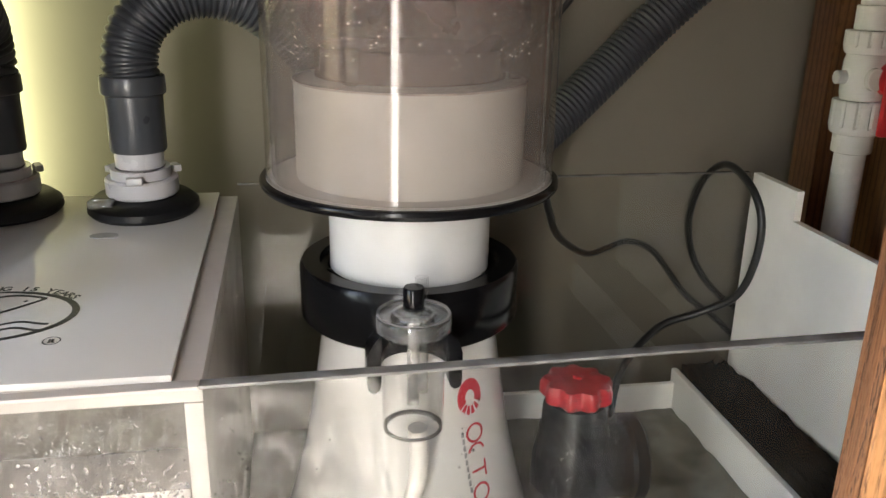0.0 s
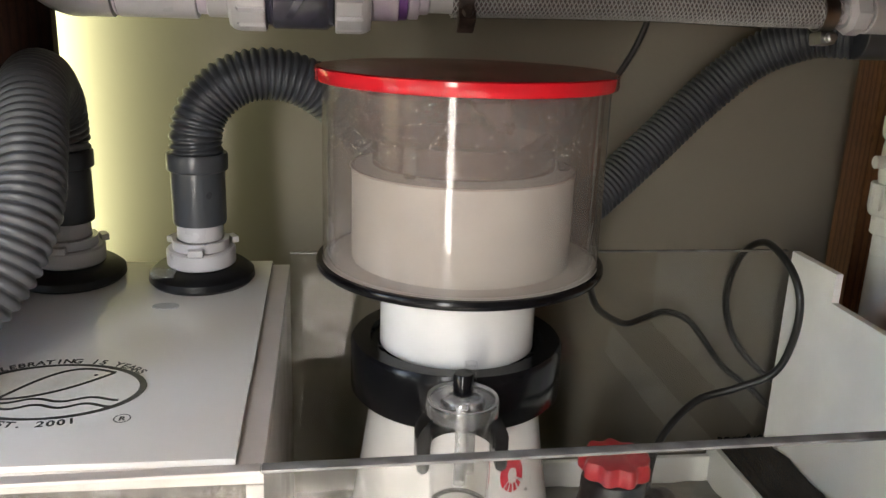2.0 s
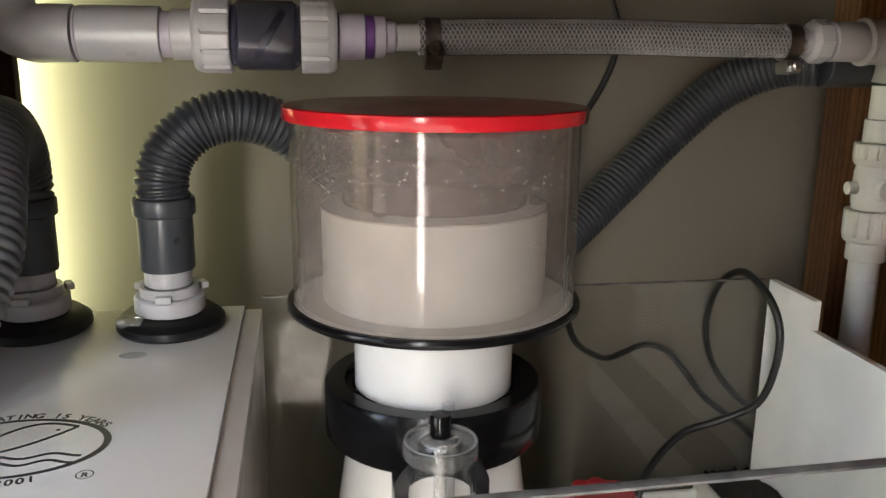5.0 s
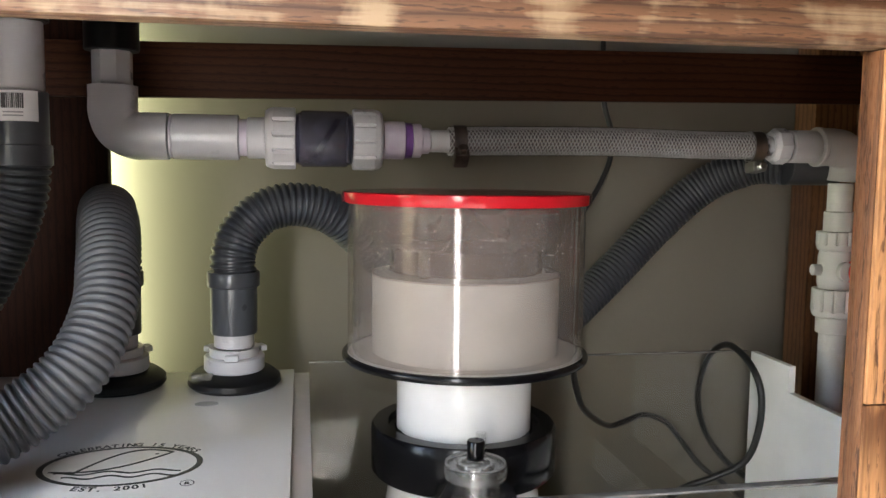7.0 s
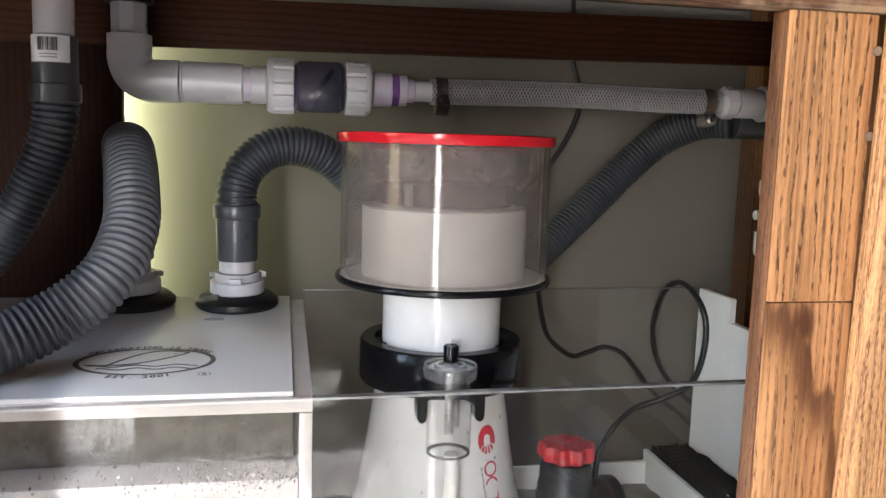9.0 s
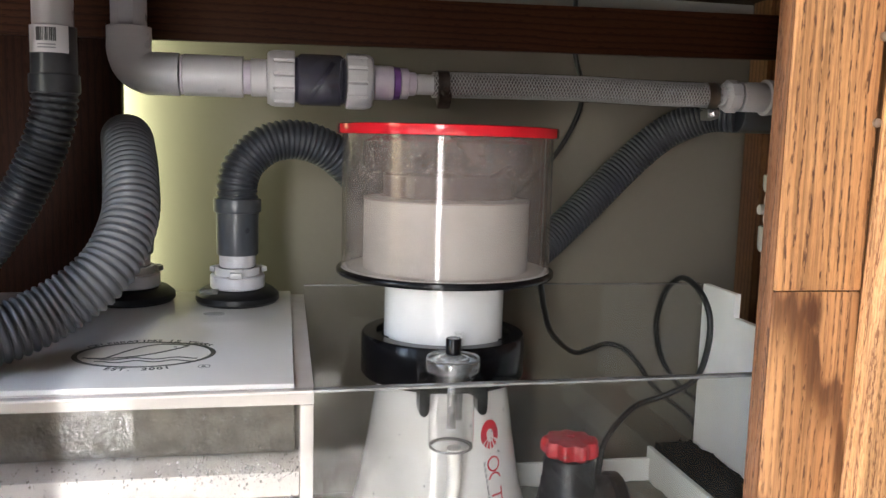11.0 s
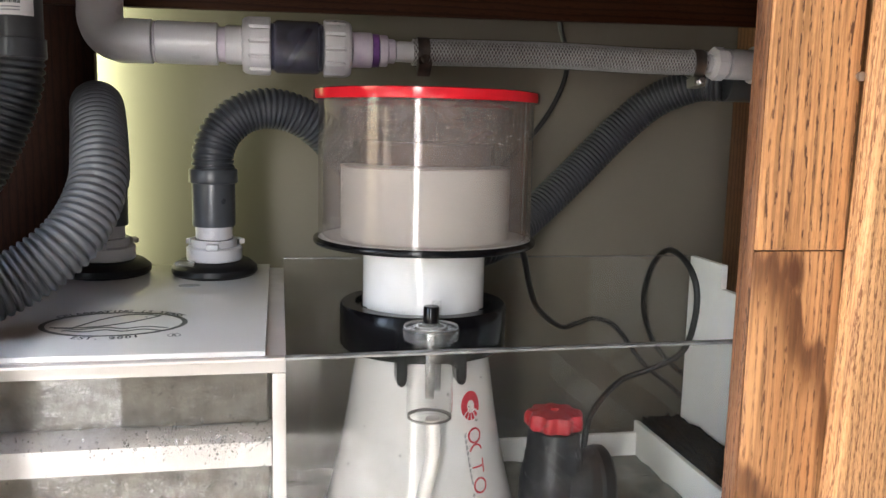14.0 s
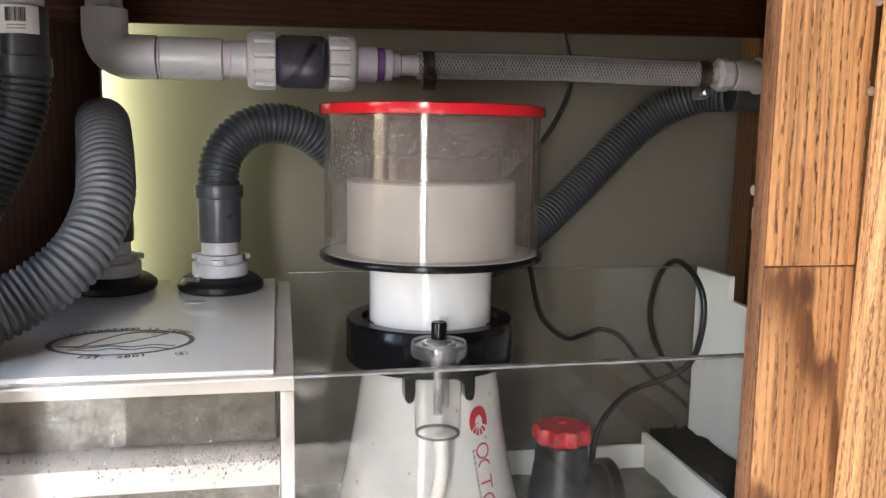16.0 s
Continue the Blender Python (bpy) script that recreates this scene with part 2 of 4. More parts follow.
def oak_face(name, light, mid, dark, freq, thin, pore, flame=None, rough=0.42, dots=0.25):
    """Flat-sawn oak with upright grain: dotted dark grain lines, pores, and a pointed flame figure."""
    m = bpy.data.materials.new(name)
    m.use_nodes = True
    nt = m.node_tree
    b = nt.nodes["Principled BSDF"]
    tc = nt.nodes.new("ShaderNodeTexCoord")
    sep = nt.nodes.new("ShaderNodeSeparateXYZ")
    nt.links.new(tc.outputs["Object"], sep.inputs[0])

    def calc(op, *args):
        n = nt.nodes.new("ShaderNodeMath")
        n.operation = op
        for i, v in enumerate(args):
            if isinstance(v, (int, float)):
                n.inputs[i].default_value = v
            else:
                nt.links.new(v, n.inputs[i])
        return n.outputs[0]

    def grain(sx, sz, detail=3, distortion=0.0):
        mp = nt.nodes.new("ShaderNodeMapping")
        mp.inputs["Scale"].default_value = (sx, sx, sz)
        nt.links.new(tc.outputs["Object"], mp.inputs["Vector"])
        n = nt.nodes.new("ShaderNodeTexNoise")
        n.inputs["Scale"].default_value, n.inputs["Detail"].default_value, n.inputs["Distortion"].default_value = 1.0, detail, distortion
        nt.links.new(mp.outputs["Vector"], n.inputs["Vector"])
        return n.outputs["Fac"]

    def step(v, lo, hi):
        n = nt.nodes.new("ShaderNodeMapRange")
        n.interpolation_type = "SMOOTHSTEP"
        n.inputs["From Min"].default_value, n.inputs["From Max"].default_value = lo, hi
        nt.links.new(v, n.inputs["Value"])
        return n.outputs[0]

    x, y, z = sep.outputs[0], sep.outputs[1], sep.outputs[2]
    u = calc("ADD", x, calc("MULTIPLY", y, 0.7))
    u = calc("ADD", u, calc("MULTIPLY", grain(30, 5, 3), 0.016))
    phase = calc("ADD", calc("MULTIPLY", u, freq), calc("MULTIPLY", grain(55, 1.5, 2), 2.2))
    edge = calc("ABSOLUTE", calc("SUBTRACT", calc("FRACT", phase), 0.5))
    line = calc("SUBTRACT", 1.0, step(edge, thin * 0.25, thin))
    pores = step(grain(pore, pore / 7, 2), 0.47, 0.60)
    strength = step(grain(70, 3, 2), 0.12, 0.45)
    dark_part = calc("MULTIPLY", calc("MULTIPLY", line, strength), calc("ADD", 0.35, calc("MULTIPLY", pores, 0.65)))
    dark_part = calc("ADD", dark_part, calc("MULTIPLY", pores, dots))
    if flame:
        fx, fz, pitch = flame
        wide = calc("SUBTRACT", x, fx)
        arm = calc("ADD", calc("MULTIPLY", wide, 1.7), calc("MULTIPLY", calc("MULTIPLY", wide, wide), 22.0))
        f = calc("ADD", calc("SUBTRACT", z, fz), arm)
        f = calc("ADD", f, calc("MULTIPLY", calc("SUBTRACT", grain(45, 8, 4, 0.6), 0.5), 0.11))
        f = calc("ADD", f, calc("MULTIPLY", calc("SUBTRACT", grain(300, 7, 3), 0.5), 0.022))
        saw = calc("FRACT", calc("MULTIPLY", f, 1.0 / pitch))
        fl = calc("MULTIPLY", step(saw, 0.52, 0.86), calc("SUBTRACT", 1.0, step(saw, 0.90, 1.0)))
        fl = calc("MULTIPLY", fl, calc("ADD", 0.55, calc("MULTIPLY", grain(300, 25, 3), 0.6)))
        sx, sz = calc("MULTIPLY", wide, 75.0), calc("MULTIPLY", calc("SUBTRACT", z, fz), 48.0)
        spot = calc("SQRT", calc("ADD", calc("MULTIPLY", sx, sx), calc("MULTIPLY", sz, sz)))
        spot = calc("SUBTRACT", 1.0, step(calc("ADD", spot, calc("MULTIPLY", grain(260, 40, 4), 1.1)), 0.75, 1.55))
        dark_part = calc("MAXIMUM", calc("MULTIPLY", dark_part, 0.8), calc("MAXIMUM", fl, spot))
    dark_part = calc("MINIMUM", dark_part, 1.0)

    def mix(fac, c1, c2):
        n = nt.nodes.new("ShaderNodeMix")
        n.data_type = "RGBA"
        nt.links.new(fac, n.inputs["Factor"])
        for key, c in (("A", c1), ("B", c2)):
            if isinstance(c, tuple):
                n.inputs[key].default_value = (*c, 1)
            else:
                nt.links.new(c, n.inputs[key])
        return n.outputs["Result"]

    base = mix(step(grain(75, 3.5, 4), 0.36, 0.66), light, mid)
    base = mix(step(grain(420, 9, 4), 0.42, 0.68), base, tuple(0.62 * c for c in mid))
    nt.links.new(mix(dark_part, base, dark), b.inputs["Base Color"])
    nt.links.new(calc("ADD", rough, calc("MULTIPLY", pores, 0.2)), b.inputs["Roughness"])
    b.inputs["Coat Weight"].default_value = 0.2
    b.inputs["Coat Roughness"].default_value = 0.22
    bp = nt.nodes.new("ShaderNodeBump")
    bp.inputs["Strength"].default_value, bp.inputs["Distance"].default_value = 0.4, 0.0008
    nt.links.new(calc("SUBTRACT", 1.0, dark_part), bp.inputs["Height"])
    nt.links.new(bp.outputs["Normal"], b.inputs["Normal"])
    return m


OAK_V = oak_face("oak_upright", (0.62, 0.315, 0.132), (0.48, 0.222, 0.085), (0.085, 0.028, 0.009), 135.0, 0.22, 900.0, dots=0.16)
OAK_KNOT = oak_face("oak_cathedral", (0.58, 0.29, 0.122), (0.46, 0.212, 0.082), (0.085, 0.028, 0.010), 150.0, 0.24, 900.0, flame=(0.260, 0.476, 0.150), dots=0.12)
# oak of the left stile, with its shade mixed into the colour
OAK_SHADED = wood("oak_shaded_stile", (0.24, 0.088, 0.03), (0.09, 0.028, 0.01), 2)
OAK_DOOR = oak_face("oak_door", (0.66, 0.355, 0.158), (0.57, 0.29, 0.12), (0.19, 0.075, 0.025), 240.0, 0.30, 1050.0, dots=0.42)
# same oak turned from the light: the side's shade is in the colour
EDGE_V = oak_face("oak_shaded_edge", (0.24, 0.105, 0.045), (0.17, 0.072, 0.03), (0.06, 0.022, 0.01), 140.0, 0.2, 900.0)
MOULD = wood("oak_worn_moulding", (0.33, 0.135, 0.062), (0.085, 0.03, 0.014), 0, rough=0.5, wear=(0.44, 0.24, 0.12))
OAK_H = wood("oak_level", (0.60, 0.34, 0.175), (0.25, 0.10, 0.04), 0, ring=24.0, pore=1100.0, gather=0.34)
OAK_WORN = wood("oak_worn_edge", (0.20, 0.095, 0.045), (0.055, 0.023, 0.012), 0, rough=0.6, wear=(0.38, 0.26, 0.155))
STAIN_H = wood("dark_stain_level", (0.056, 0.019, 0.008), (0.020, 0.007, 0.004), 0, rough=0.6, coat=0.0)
# dark stain, deepened further to carry the shade of the left interior
STAIN_V = wood("dark_stain_shaded_upright", (0.030, 0.0108, 0.0056), (0.013, 0.005, 0.003), 2, rough=0.7, coat=0.0)
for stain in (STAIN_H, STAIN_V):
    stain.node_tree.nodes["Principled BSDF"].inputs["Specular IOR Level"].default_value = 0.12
POST_V = wood("brown_post", (0.30, 0.145, 0.065), (0.10, 0.042, 0.02), 2)
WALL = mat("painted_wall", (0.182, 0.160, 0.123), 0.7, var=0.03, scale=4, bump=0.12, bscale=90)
# darkened paint on two unseen walls, keeps their reflection in the pane dim
ROOM_DIM = mat("dim_room_paint", (0.30, 0.28, 0.25), 0.8, var=0.05, scale=3, bump=0.1)
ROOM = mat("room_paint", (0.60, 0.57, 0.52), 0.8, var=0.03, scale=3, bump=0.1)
WHITE_ACRYLIC = mat("white_acrylic", (0.80, 0.78, 0.745), 0.045, var=0.02, scale=9, bump=0.008, bscale=14, spread=0.02)
WHITE_DULL = mat("white_baffle", (0.86, 0.85, 0.81), 0.35, var=0.05, scale=14, bump=0.05)
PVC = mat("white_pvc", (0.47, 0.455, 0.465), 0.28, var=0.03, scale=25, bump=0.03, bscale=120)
# lighter copy of white_pvc: the riser's stronger light is in the colour
PVC_LIT = mat("lit_white_pvc", (0.82, 0.81, 0.79), 0.25, var=0.03, scale=25, bump=0.03, bscale=120)
PVC_GREY = mat("dark_grey_pvc", (0.052, 0.055, 0.062), 0.3, var=0.08, scale=40, bump=0.05)
# hose grey lowered so the colour includes the dim interior's shade
HOSE = mat("grey_corrugated_plastic", (0.037, 0.040, 0.047), 0.34, var=0.10, scale=30, bump=0.05)
HOSE_PALE = mat("pale_grey_corrugated_plastic", (0.082, 0.084, 0.091), 0.36, var=0.10, scale=30, bump=0.05)
PURPLE = mat("purple_primer", (0.14, 0.05, 0.22), 0.4, var=0.3, scale=60)
PINK_PVC = mat("primer_stained_pvc", (0.54, 0.50, 0.53), 0.35, var=0.14, scale=35, dark=(0.42, 0.35, 0.44))
BLACK = mat("black_plastic", (0.005, 0.005, 0.006), 0.16, spec=0.22, var=0.1, scale=50, bump=0.02)
RUBBER = mat("black_rubber", (0.006, 0.006, 0.007), 0.38, spec=0.3, var=0.15, scale=50, bump=0.1)
CABLE = mat("black_cable", (0.012, 0.012, 0.012), 0.35, var=0.1, scale=60, bump=0.03)
RED = mat("red_acrylic", (0.50, 0.012, 0.02), 0.12, var=0.04, scale=20, bump=0.01)
RED_TOP = mat("red_acrylic_top", (0.40, 0.02, 0.02), 0.16, var=0.1, scale=14, bump=0.015)
RED_KNOB = mat("red_knob_plastic", (0.62, 0.03, 0.04), 0.35, var=0.1, scale=60, bump=0.1)
PRINT_RED = mat("red_print", (0.55, 0.02, 0.04), 0.4, var=0.05)
PRINT_GREY = mat("grey_print", (0.30, 0.30, 0.31), 0.4, var=0.1)
PRINT_DARK = mat("dark_print", (0.06, 0.06, 0.06), 0.4, var=0.1)
FOAM = mat("white_foam", (0.51, 0.485, 0.44), 0.6, var=0.04, scale=26, bump=0.1, bscale=260)
BODY = mat("white_bubbling_body", (0.70, 0.69, 0.675), 0.14, var=0.03, scale=30, bump=0.02, bscale=60)
SLUDGE = clear("brown_pink_sludge", (0.72, 0.62, 0.58), 1.3, 0.1, 0.92, (0.105, 0.07, 0.062), 22, 0.1, 0.7)
GRIME = mat("dark_skim_deposit", (0.44, 0.385, 0.345), 0.6, var=0.3, scale=40, bump=0.3, dark=(0.25, 0.21, 0.185))
CORE = mat("dim_skimmate", (0.12, 0.098, 0.088), 0.4, var=0.12, scale=12, bump=0.1)
SPONGE = mat("black_filter_foam", (0.006, 0.006, 0.006), 0.95, var=0.4, scale=250, bump=1.0, bscale=420, spec=0.2)
STEEL = mat("stainless_steel", (0.55, 0.54, 0.52), 0.3, metal=1.0, var=0.1, scale=60)
RUSTY = mat("dull_dark_clamp", (0.10, 0.075, 0.065), 0.45, metal=0.6, var=0.3, scale=80)
CARPET = speckle("grey_shaggy_carpet", ((0.05, 0.05, 0.05), (0.50, 0.50, 0.505), (0.95, 0.95, 0.96)), 85, bump=1.0, rough=0.95)
PAD = mat("brown_grey_filter_pad", (0.17, 0.150, 0.125), 0.9, var=0.2, scale=60, bump=0.5, bscale=300)
WATER = mat("dim_water", (0.16, 0.155, 0.13), 0.12, var=0.2, scale=30, bump=0.3, bscale=60)
VALVE = mat("dark_grey_valve", (0.012, 0.012, 0.013), 0.4, var=0.15, scale=50)
ROD = mat("pale_tube", (0.80, 0.77, 0.73), 0.3, var=0.05, scale=70, bump=0.05)
BRAID = mat("white_braid_thread", (0.42, 0.405, 0.40), 0.4, var=0.05)
BRAID_FILL = mat("milky_hose_core", (0.13, 0.108, 0.108), 0.3, var=0.2, scale=60)
LABEL = mat("white_sticker", (0.74, 0.72, 0.72), 0.5, var=0.04)
HINGE = mat("nickel_hinge", (0.10, 0.066, 0.048), 0.62, metal=0.7, var=0.1, scale=60)
CLEAR = clear("clear_acrylic", (0.95, 0.95, 0.95), 1.42, 0.01, 0.05, (0.7, 0.68, 0.64), 60)
CUP_CLEAR = clear("clear_cup_acrylic", (0.93, 0.91, 0.90), 1.38, 0.02, 0.24, (0.30, 0.265, 0.245), 28, -0.4, 0.95)
GLASS = clear("sump_front_acrylic", (0.96, 0.96, 0.95), 1.5, 0.005, 0.02, (0.6, 0.57, 0.52), 20)
GLASS_EDGE = mat("polished_acrylic_edge", (0.22, 0.21, 0.20), 0.2, var=0.2, scale=50)
DROP = clear("water_drop", (0.86, 0.86, 0.86), 1.7, 0.02, 0.08, (0.8, 0.8, 0.8), 900, 0.3, 0.6)
CONDENSE = clear("fine_condensation", (0.85, 0.83, 0.82), 1.6, 0.05, 0.05, (0.7, 0.65, 0.62), 900, 0.3, 0.6)
TINTED = clear("smoky_clear_body", (0.50, 0.50, 0.60), 1.5, 0.03, 0.4, (0.12, 0.115, 0.17), 14)
PINK_CLEAR = clear("stained_clear_funnel", (0.80, 0.68, 0.65), 1.4, 0.05, 0.35, (0.20, 0.15, 0.135), 30, 0.3, 0.7)


# white acrylic toned down in colour to offset strong bounced light on the edges
WHITE_RIM = mat("toned_down_acrylic_edge", (0.62, 0.575, 0.545), 0.2, var=0.04, scale=20, bump=0.02)


# ---------- mesh helpers ----------
def mesh_ob(name, bm, material, parent=None, smooth=True, sharp=40):
    me = bpy.data.meshes.new(name)
    bmesh.ops.recalc_face_normals(bm, faces=bm.faces)
    if smooth:
        for f in bm.faces:
            f.smooth = True
        for e in bm.edges:
            if len(e.link_faces) == 2 and e.calc_face_angle(0) > radians(sharp):
                e.smooth = False
    bm.to_mesh(me)
    bm.free()
    me.materials.append(material)
    ob = new(name, me)
    if parent:
        ob.parent = parent
    return ob


def part(name, bm, material, parent, label="", smooth=True):
    ob = mesh_ob(name, bm, material, parent, smooth)
    return tagged(ob, label) if label else ob


def thing(name, label, category, group="", kind=""):
    return tagged(new(name), label, category, group, kind)


def box(lo, hi, bevel=0.001, bm=None):
    bm = bm or bmesh.new()
    r = bmesh.ops.create_cube(bm, size=1)
    c = [(a + b) / 2 for a, b in zip(lo, hi)]
    s = [b - a for a, b in zip(lo, hi)]
    bmesh.ops.scale(bm, vec=s, verts=r["verts"])
    bmesh.ops.translate(bm, vec=c, verts=r["verts"])
    if bevel:
        es = list({e for v in r["verts"] for e in v.link_edges})
        bmesh.ops.bevel(bm, geom=es, offset=bevel, segments=2, affect="EDGES", profile=0.6)
    return bm


def lathe(profile, m=None, seg=48, bm=None, closed=False):
    """Turn a profile of (radius, height) about z, then move by m."""
    bm = bm or bmesh.new()
    rows = []
    for r, z in profile:
        if r < 1e-6:
            rows.append([bm.verts.new((0, 0, z))])
        else:
            rows.append([bm.verts.new((r * math.cos(2 * math.pi * i / seg), r * math.sin(2 * math.pi * i / seg), z)) for i in range(seg)])
    pairs = list(zip(rows, rows[1:])) + ([(rows[-1], rows[0])] if closed else [])
    for a, b in pairs:
        for i in range(seg):
            j = (i + 1) % seg
            if len(a) == 1 and len(b) == 1:
                continue
            if len(a) == 1:
                bm.faces.new((a[0], b[i], b[j]))
            elif len(b) == 1:
                bm.faces.new((a[i], a[j], b[0]))
            else:
                bm.faces.new((a[i], a[j], b[j], b[i]))
    if m is not None:
        vs = [v for row in rows for v in row]
        bmesh.ops.transform(bm, matrix=m, verts=vs)
    return bm


def rod(r, z0, z1, bevel=0.0008, hole=0.0):
    """Profile of a round bar or, with a hole, of a pipe."""
    p = [(r - bevel, z0), (r, z0 + bevel), (r, z1 - bevel), (r - bevel, z1)]
    return [(hole, z0)] + p + [(hole, z1)]


def spline(points, step):
    """Evenly spaced points of a Catmull-Rom curve through points."""
    P = [Vector(p) for p in points]
    P = [2 * P[0] - P[1]] + P + [2 * P[-1] - P[-2]]
    fine = []
    for i in range(1, len(P) - 2):
        for k in range(40):
            t = k / 40
            a, b, c, d = P[i - 1], P[i], P[i + 1], P[i + 2]
            fine.append(0.5 * (2 * b + (c - a) * t + (2 * a - 5 * b + 4 * c - d) * t * t + (3 * b - a - 3 * c + d) * t ** 3))
    fine.append(P[-2])
    out, rest = [fine[0]], step
    for a, b in zip(fine, fine[1:]):
        length, done = (b - a).length, 0.0
        while length - done >= rest:
            done += rest
            out.append(a.lerp(b, done / length))
            rest = step
        rest -= length - done
    return out


def sweep(pts, radius, seg=16, bm=None, cap=True):
    """A tube along pts; radius is a number or a function of the index."""
    bm = bm or bmesh.new()
    rows, side = [], None
    for i, p in enumerate(pts):
        t = (pts[min(i + 1, len(pts) - 1)] - pts[max(i - 1, 0)]).normalized()
        if side is None:
            side = t.orthogonal().normalized()
        side = (side - t * side.dot(t)).normalized()
        up = t.cross(side)
        r = radius(i) if callable(radius) else radius
        rows.append([bm.verts.new(p + r * (math.cos(2 * math.pi * k / seg) * side + math.sin(2 * math.pi * k / seg) * up)) for k in range(seg)])
    for a, b in zip(rows, rows[1:]):
        for k in range(seg):
            bm.faces.new((a[k], a[(k + 1) % seg], b[(k + 1) % seg], b[k]))
    if cap:
        bm.faces.new(rows[0])
        bm.faces.new(rows[-1])
    return bm


def corrugated(points, radius, pitch, depth):
    pts = spline(points, pitch / 6)
    shape = (0.0, 0.7, 1.0, 1.0, 0.7, 0.0)
    return sweep(pts, lambda i: radius - depth + depth * shape[i % 6], 28)


def along_x(x, y, z):
    return pose(x, y, z, 0, 90, 0)

# ---------- the setting ----------
def structure(name, lo, hi, material, label, category, bevel=0.001):
    return tagged(mesh_ob(name, box(lo, hi, bevel), material), label, category, kind="structure")


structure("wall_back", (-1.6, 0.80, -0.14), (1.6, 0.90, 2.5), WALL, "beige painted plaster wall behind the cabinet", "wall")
# shaggy carpet, finest where it lies near the cabinet and the doorway
cx = np.concatenate([np.arange(-1.6, -0.85, 0.012), np.arange(-0.85, 0.60, 0.0032), np.arange(0.60, 1.61, 0.012)])
cy = np.concatenate([np.arange(-1.46, -1.40, 0.006), np.arange(-1.40, 0.24, 0.0032), np.arange(0.24, 0.91, 0.02)])
verts = []
for y in cy:
    for x in cx:
        p = Vector((x, y, 0))
        tuft = abs(noise.noise(p * 95)) * 1.7
        verts.append((x, y, -0.126 + 0.013 * tuft + 0.004 * noise.noise(p * 210) + 0.0015 * noise.noise(p * 22)))
w = len(cx)
faces = [(j * w + i, j * w + i + 1, (j + 1) * w + i + 1, (j + 1) * w + i) for j in range(len(cy) - 1) for i in range(w - 1)]
me = bpy.data.meshes.new("floor")
me.from_pydata(verts, [], faces)
me.materials.append(CARPET)
tagged(new("floor", me), "grey shaggy carpet on the room floor", "carpet", kind="structure")
structure("ceiling", (-1.6, -1.52, 2.5), (1.6, 0.90, 2.56), ROOM, "plain room ceiling", "ceiling")
# unseen left wall, its openings sized to bound the sun patch
bmw = box((-1.66, 0.20, -0.14), (-1.6, 0.90, 2.5), 0)
box((-1.66, -1.52, -0.14), (-1.6, 0.1999, 0.02), 0, bmw)
box((-1.66, -1.52, 2.15), (-1.6, -0.9501, 2.5), 0, bmw)
box((-1.66, -0.95, 1.78), (-1.6, 0.1999, 2.5), 0, bmw)
tagged(mesh_ob("wall_left", bmw, ROOM, smooth=False), "unseen room wall with wide openings that shape the sunlight", "wall", kind="structure")
structure("wall_right", (1.6, -1.52, -0.14), (1.66, 0.90, 2.5), ROOM, "plain room wall", "wall")
bmw = box((-1.6, -0.95, -0.14), (-0.505, -0.87, 2.5), 0)
box((-0.335, -0.95, -0.14), (1.6, -0.87, 2.5), 0, bmw)
box((-0.505, -0.95, 1.92), (-0.335, -0.87, 2.5), 0, bmw)
tagged(mesh_ob("wall_front", bmw, ROOM_DIM, smooth=False), "unseen dim room wall with a narrow open doorway", "wall", kind="structure")
bmw = box((-1.6, -1.52, -0.14), (-1.06, -1.42, 2.5), 0)
box((-0.04, -1.52, -0.14), (1.6, -1.42, 2.5), 0, bmw)
box((-1.06, -1.52, 1.93), (-0.04, -1.42, 2.5), 0, bmw)
box((-1.06, -1.52, -0.14), (-0.04, -1.42, -0.09), 0, bmw)
tagged(mesh_ob("wall_far", bmw, ROOM_DIM, smooth=False), "plain far wall with a tall window opening", "wall", kind="structure")

# cabinet
CAB = thing("aquarium_cabinet", "brown stained oak aquarium cabinet with open fronts", "cabinet", kind="structure")
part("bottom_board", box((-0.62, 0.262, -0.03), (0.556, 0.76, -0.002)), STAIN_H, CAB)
part("plinth", box((-0.62, 0.246, -0.13), (0.60, 0.76, -0.031)), OAK_H, CAB)
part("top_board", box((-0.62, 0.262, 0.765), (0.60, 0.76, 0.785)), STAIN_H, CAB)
part("side_panel", box((0.545, 0.262, -0.001), (0.563, 0.76, 0.764)), POST_V, CAB)
bm = box((-0.60, 0.690, 0.6895), (0.544, 0.699, 0.742))
for v in bm.verts:
    v.co.z += (v.co.x - 0.46) * 0.016
part("back_rail", bm, STAIN_H, CAB, "dark-stained back rail, slightly out of level")
part("back_post", box((0.494, 0.700, -0.001), (0.544, 0.74, 0.764)), POST_V, CAB, "brown wooden back post")
part("divider_panel", box((-0.60, 0.713, -0.001), (-0.256, 0.728, 0.764)), STAIN_V, CAB, "dark-stained divider panel, deepened with painted shade")
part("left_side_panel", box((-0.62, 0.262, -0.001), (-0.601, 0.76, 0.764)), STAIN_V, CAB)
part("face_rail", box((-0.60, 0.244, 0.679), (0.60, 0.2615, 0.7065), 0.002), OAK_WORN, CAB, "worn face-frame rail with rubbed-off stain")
part("apron_moulding", box((-0.60, 0.2232, 0.7015), (0.60, 0.2435, 0.7125), 0.003), MOULD, CAB, "reddish brown worn moulding under the apron")
part("apron", box((-0.60, 0.224, 0.7135), (0.60, 0.2615, 0.86), 0.004), OAK_H, CAB, "light oak apron board")
part("face_stile", box((0.2316, 0.244, 0.489), (0.2955, 0.2615, 0.6785), 0.0015), OAK_V, CAB, "oak face-frame stile")
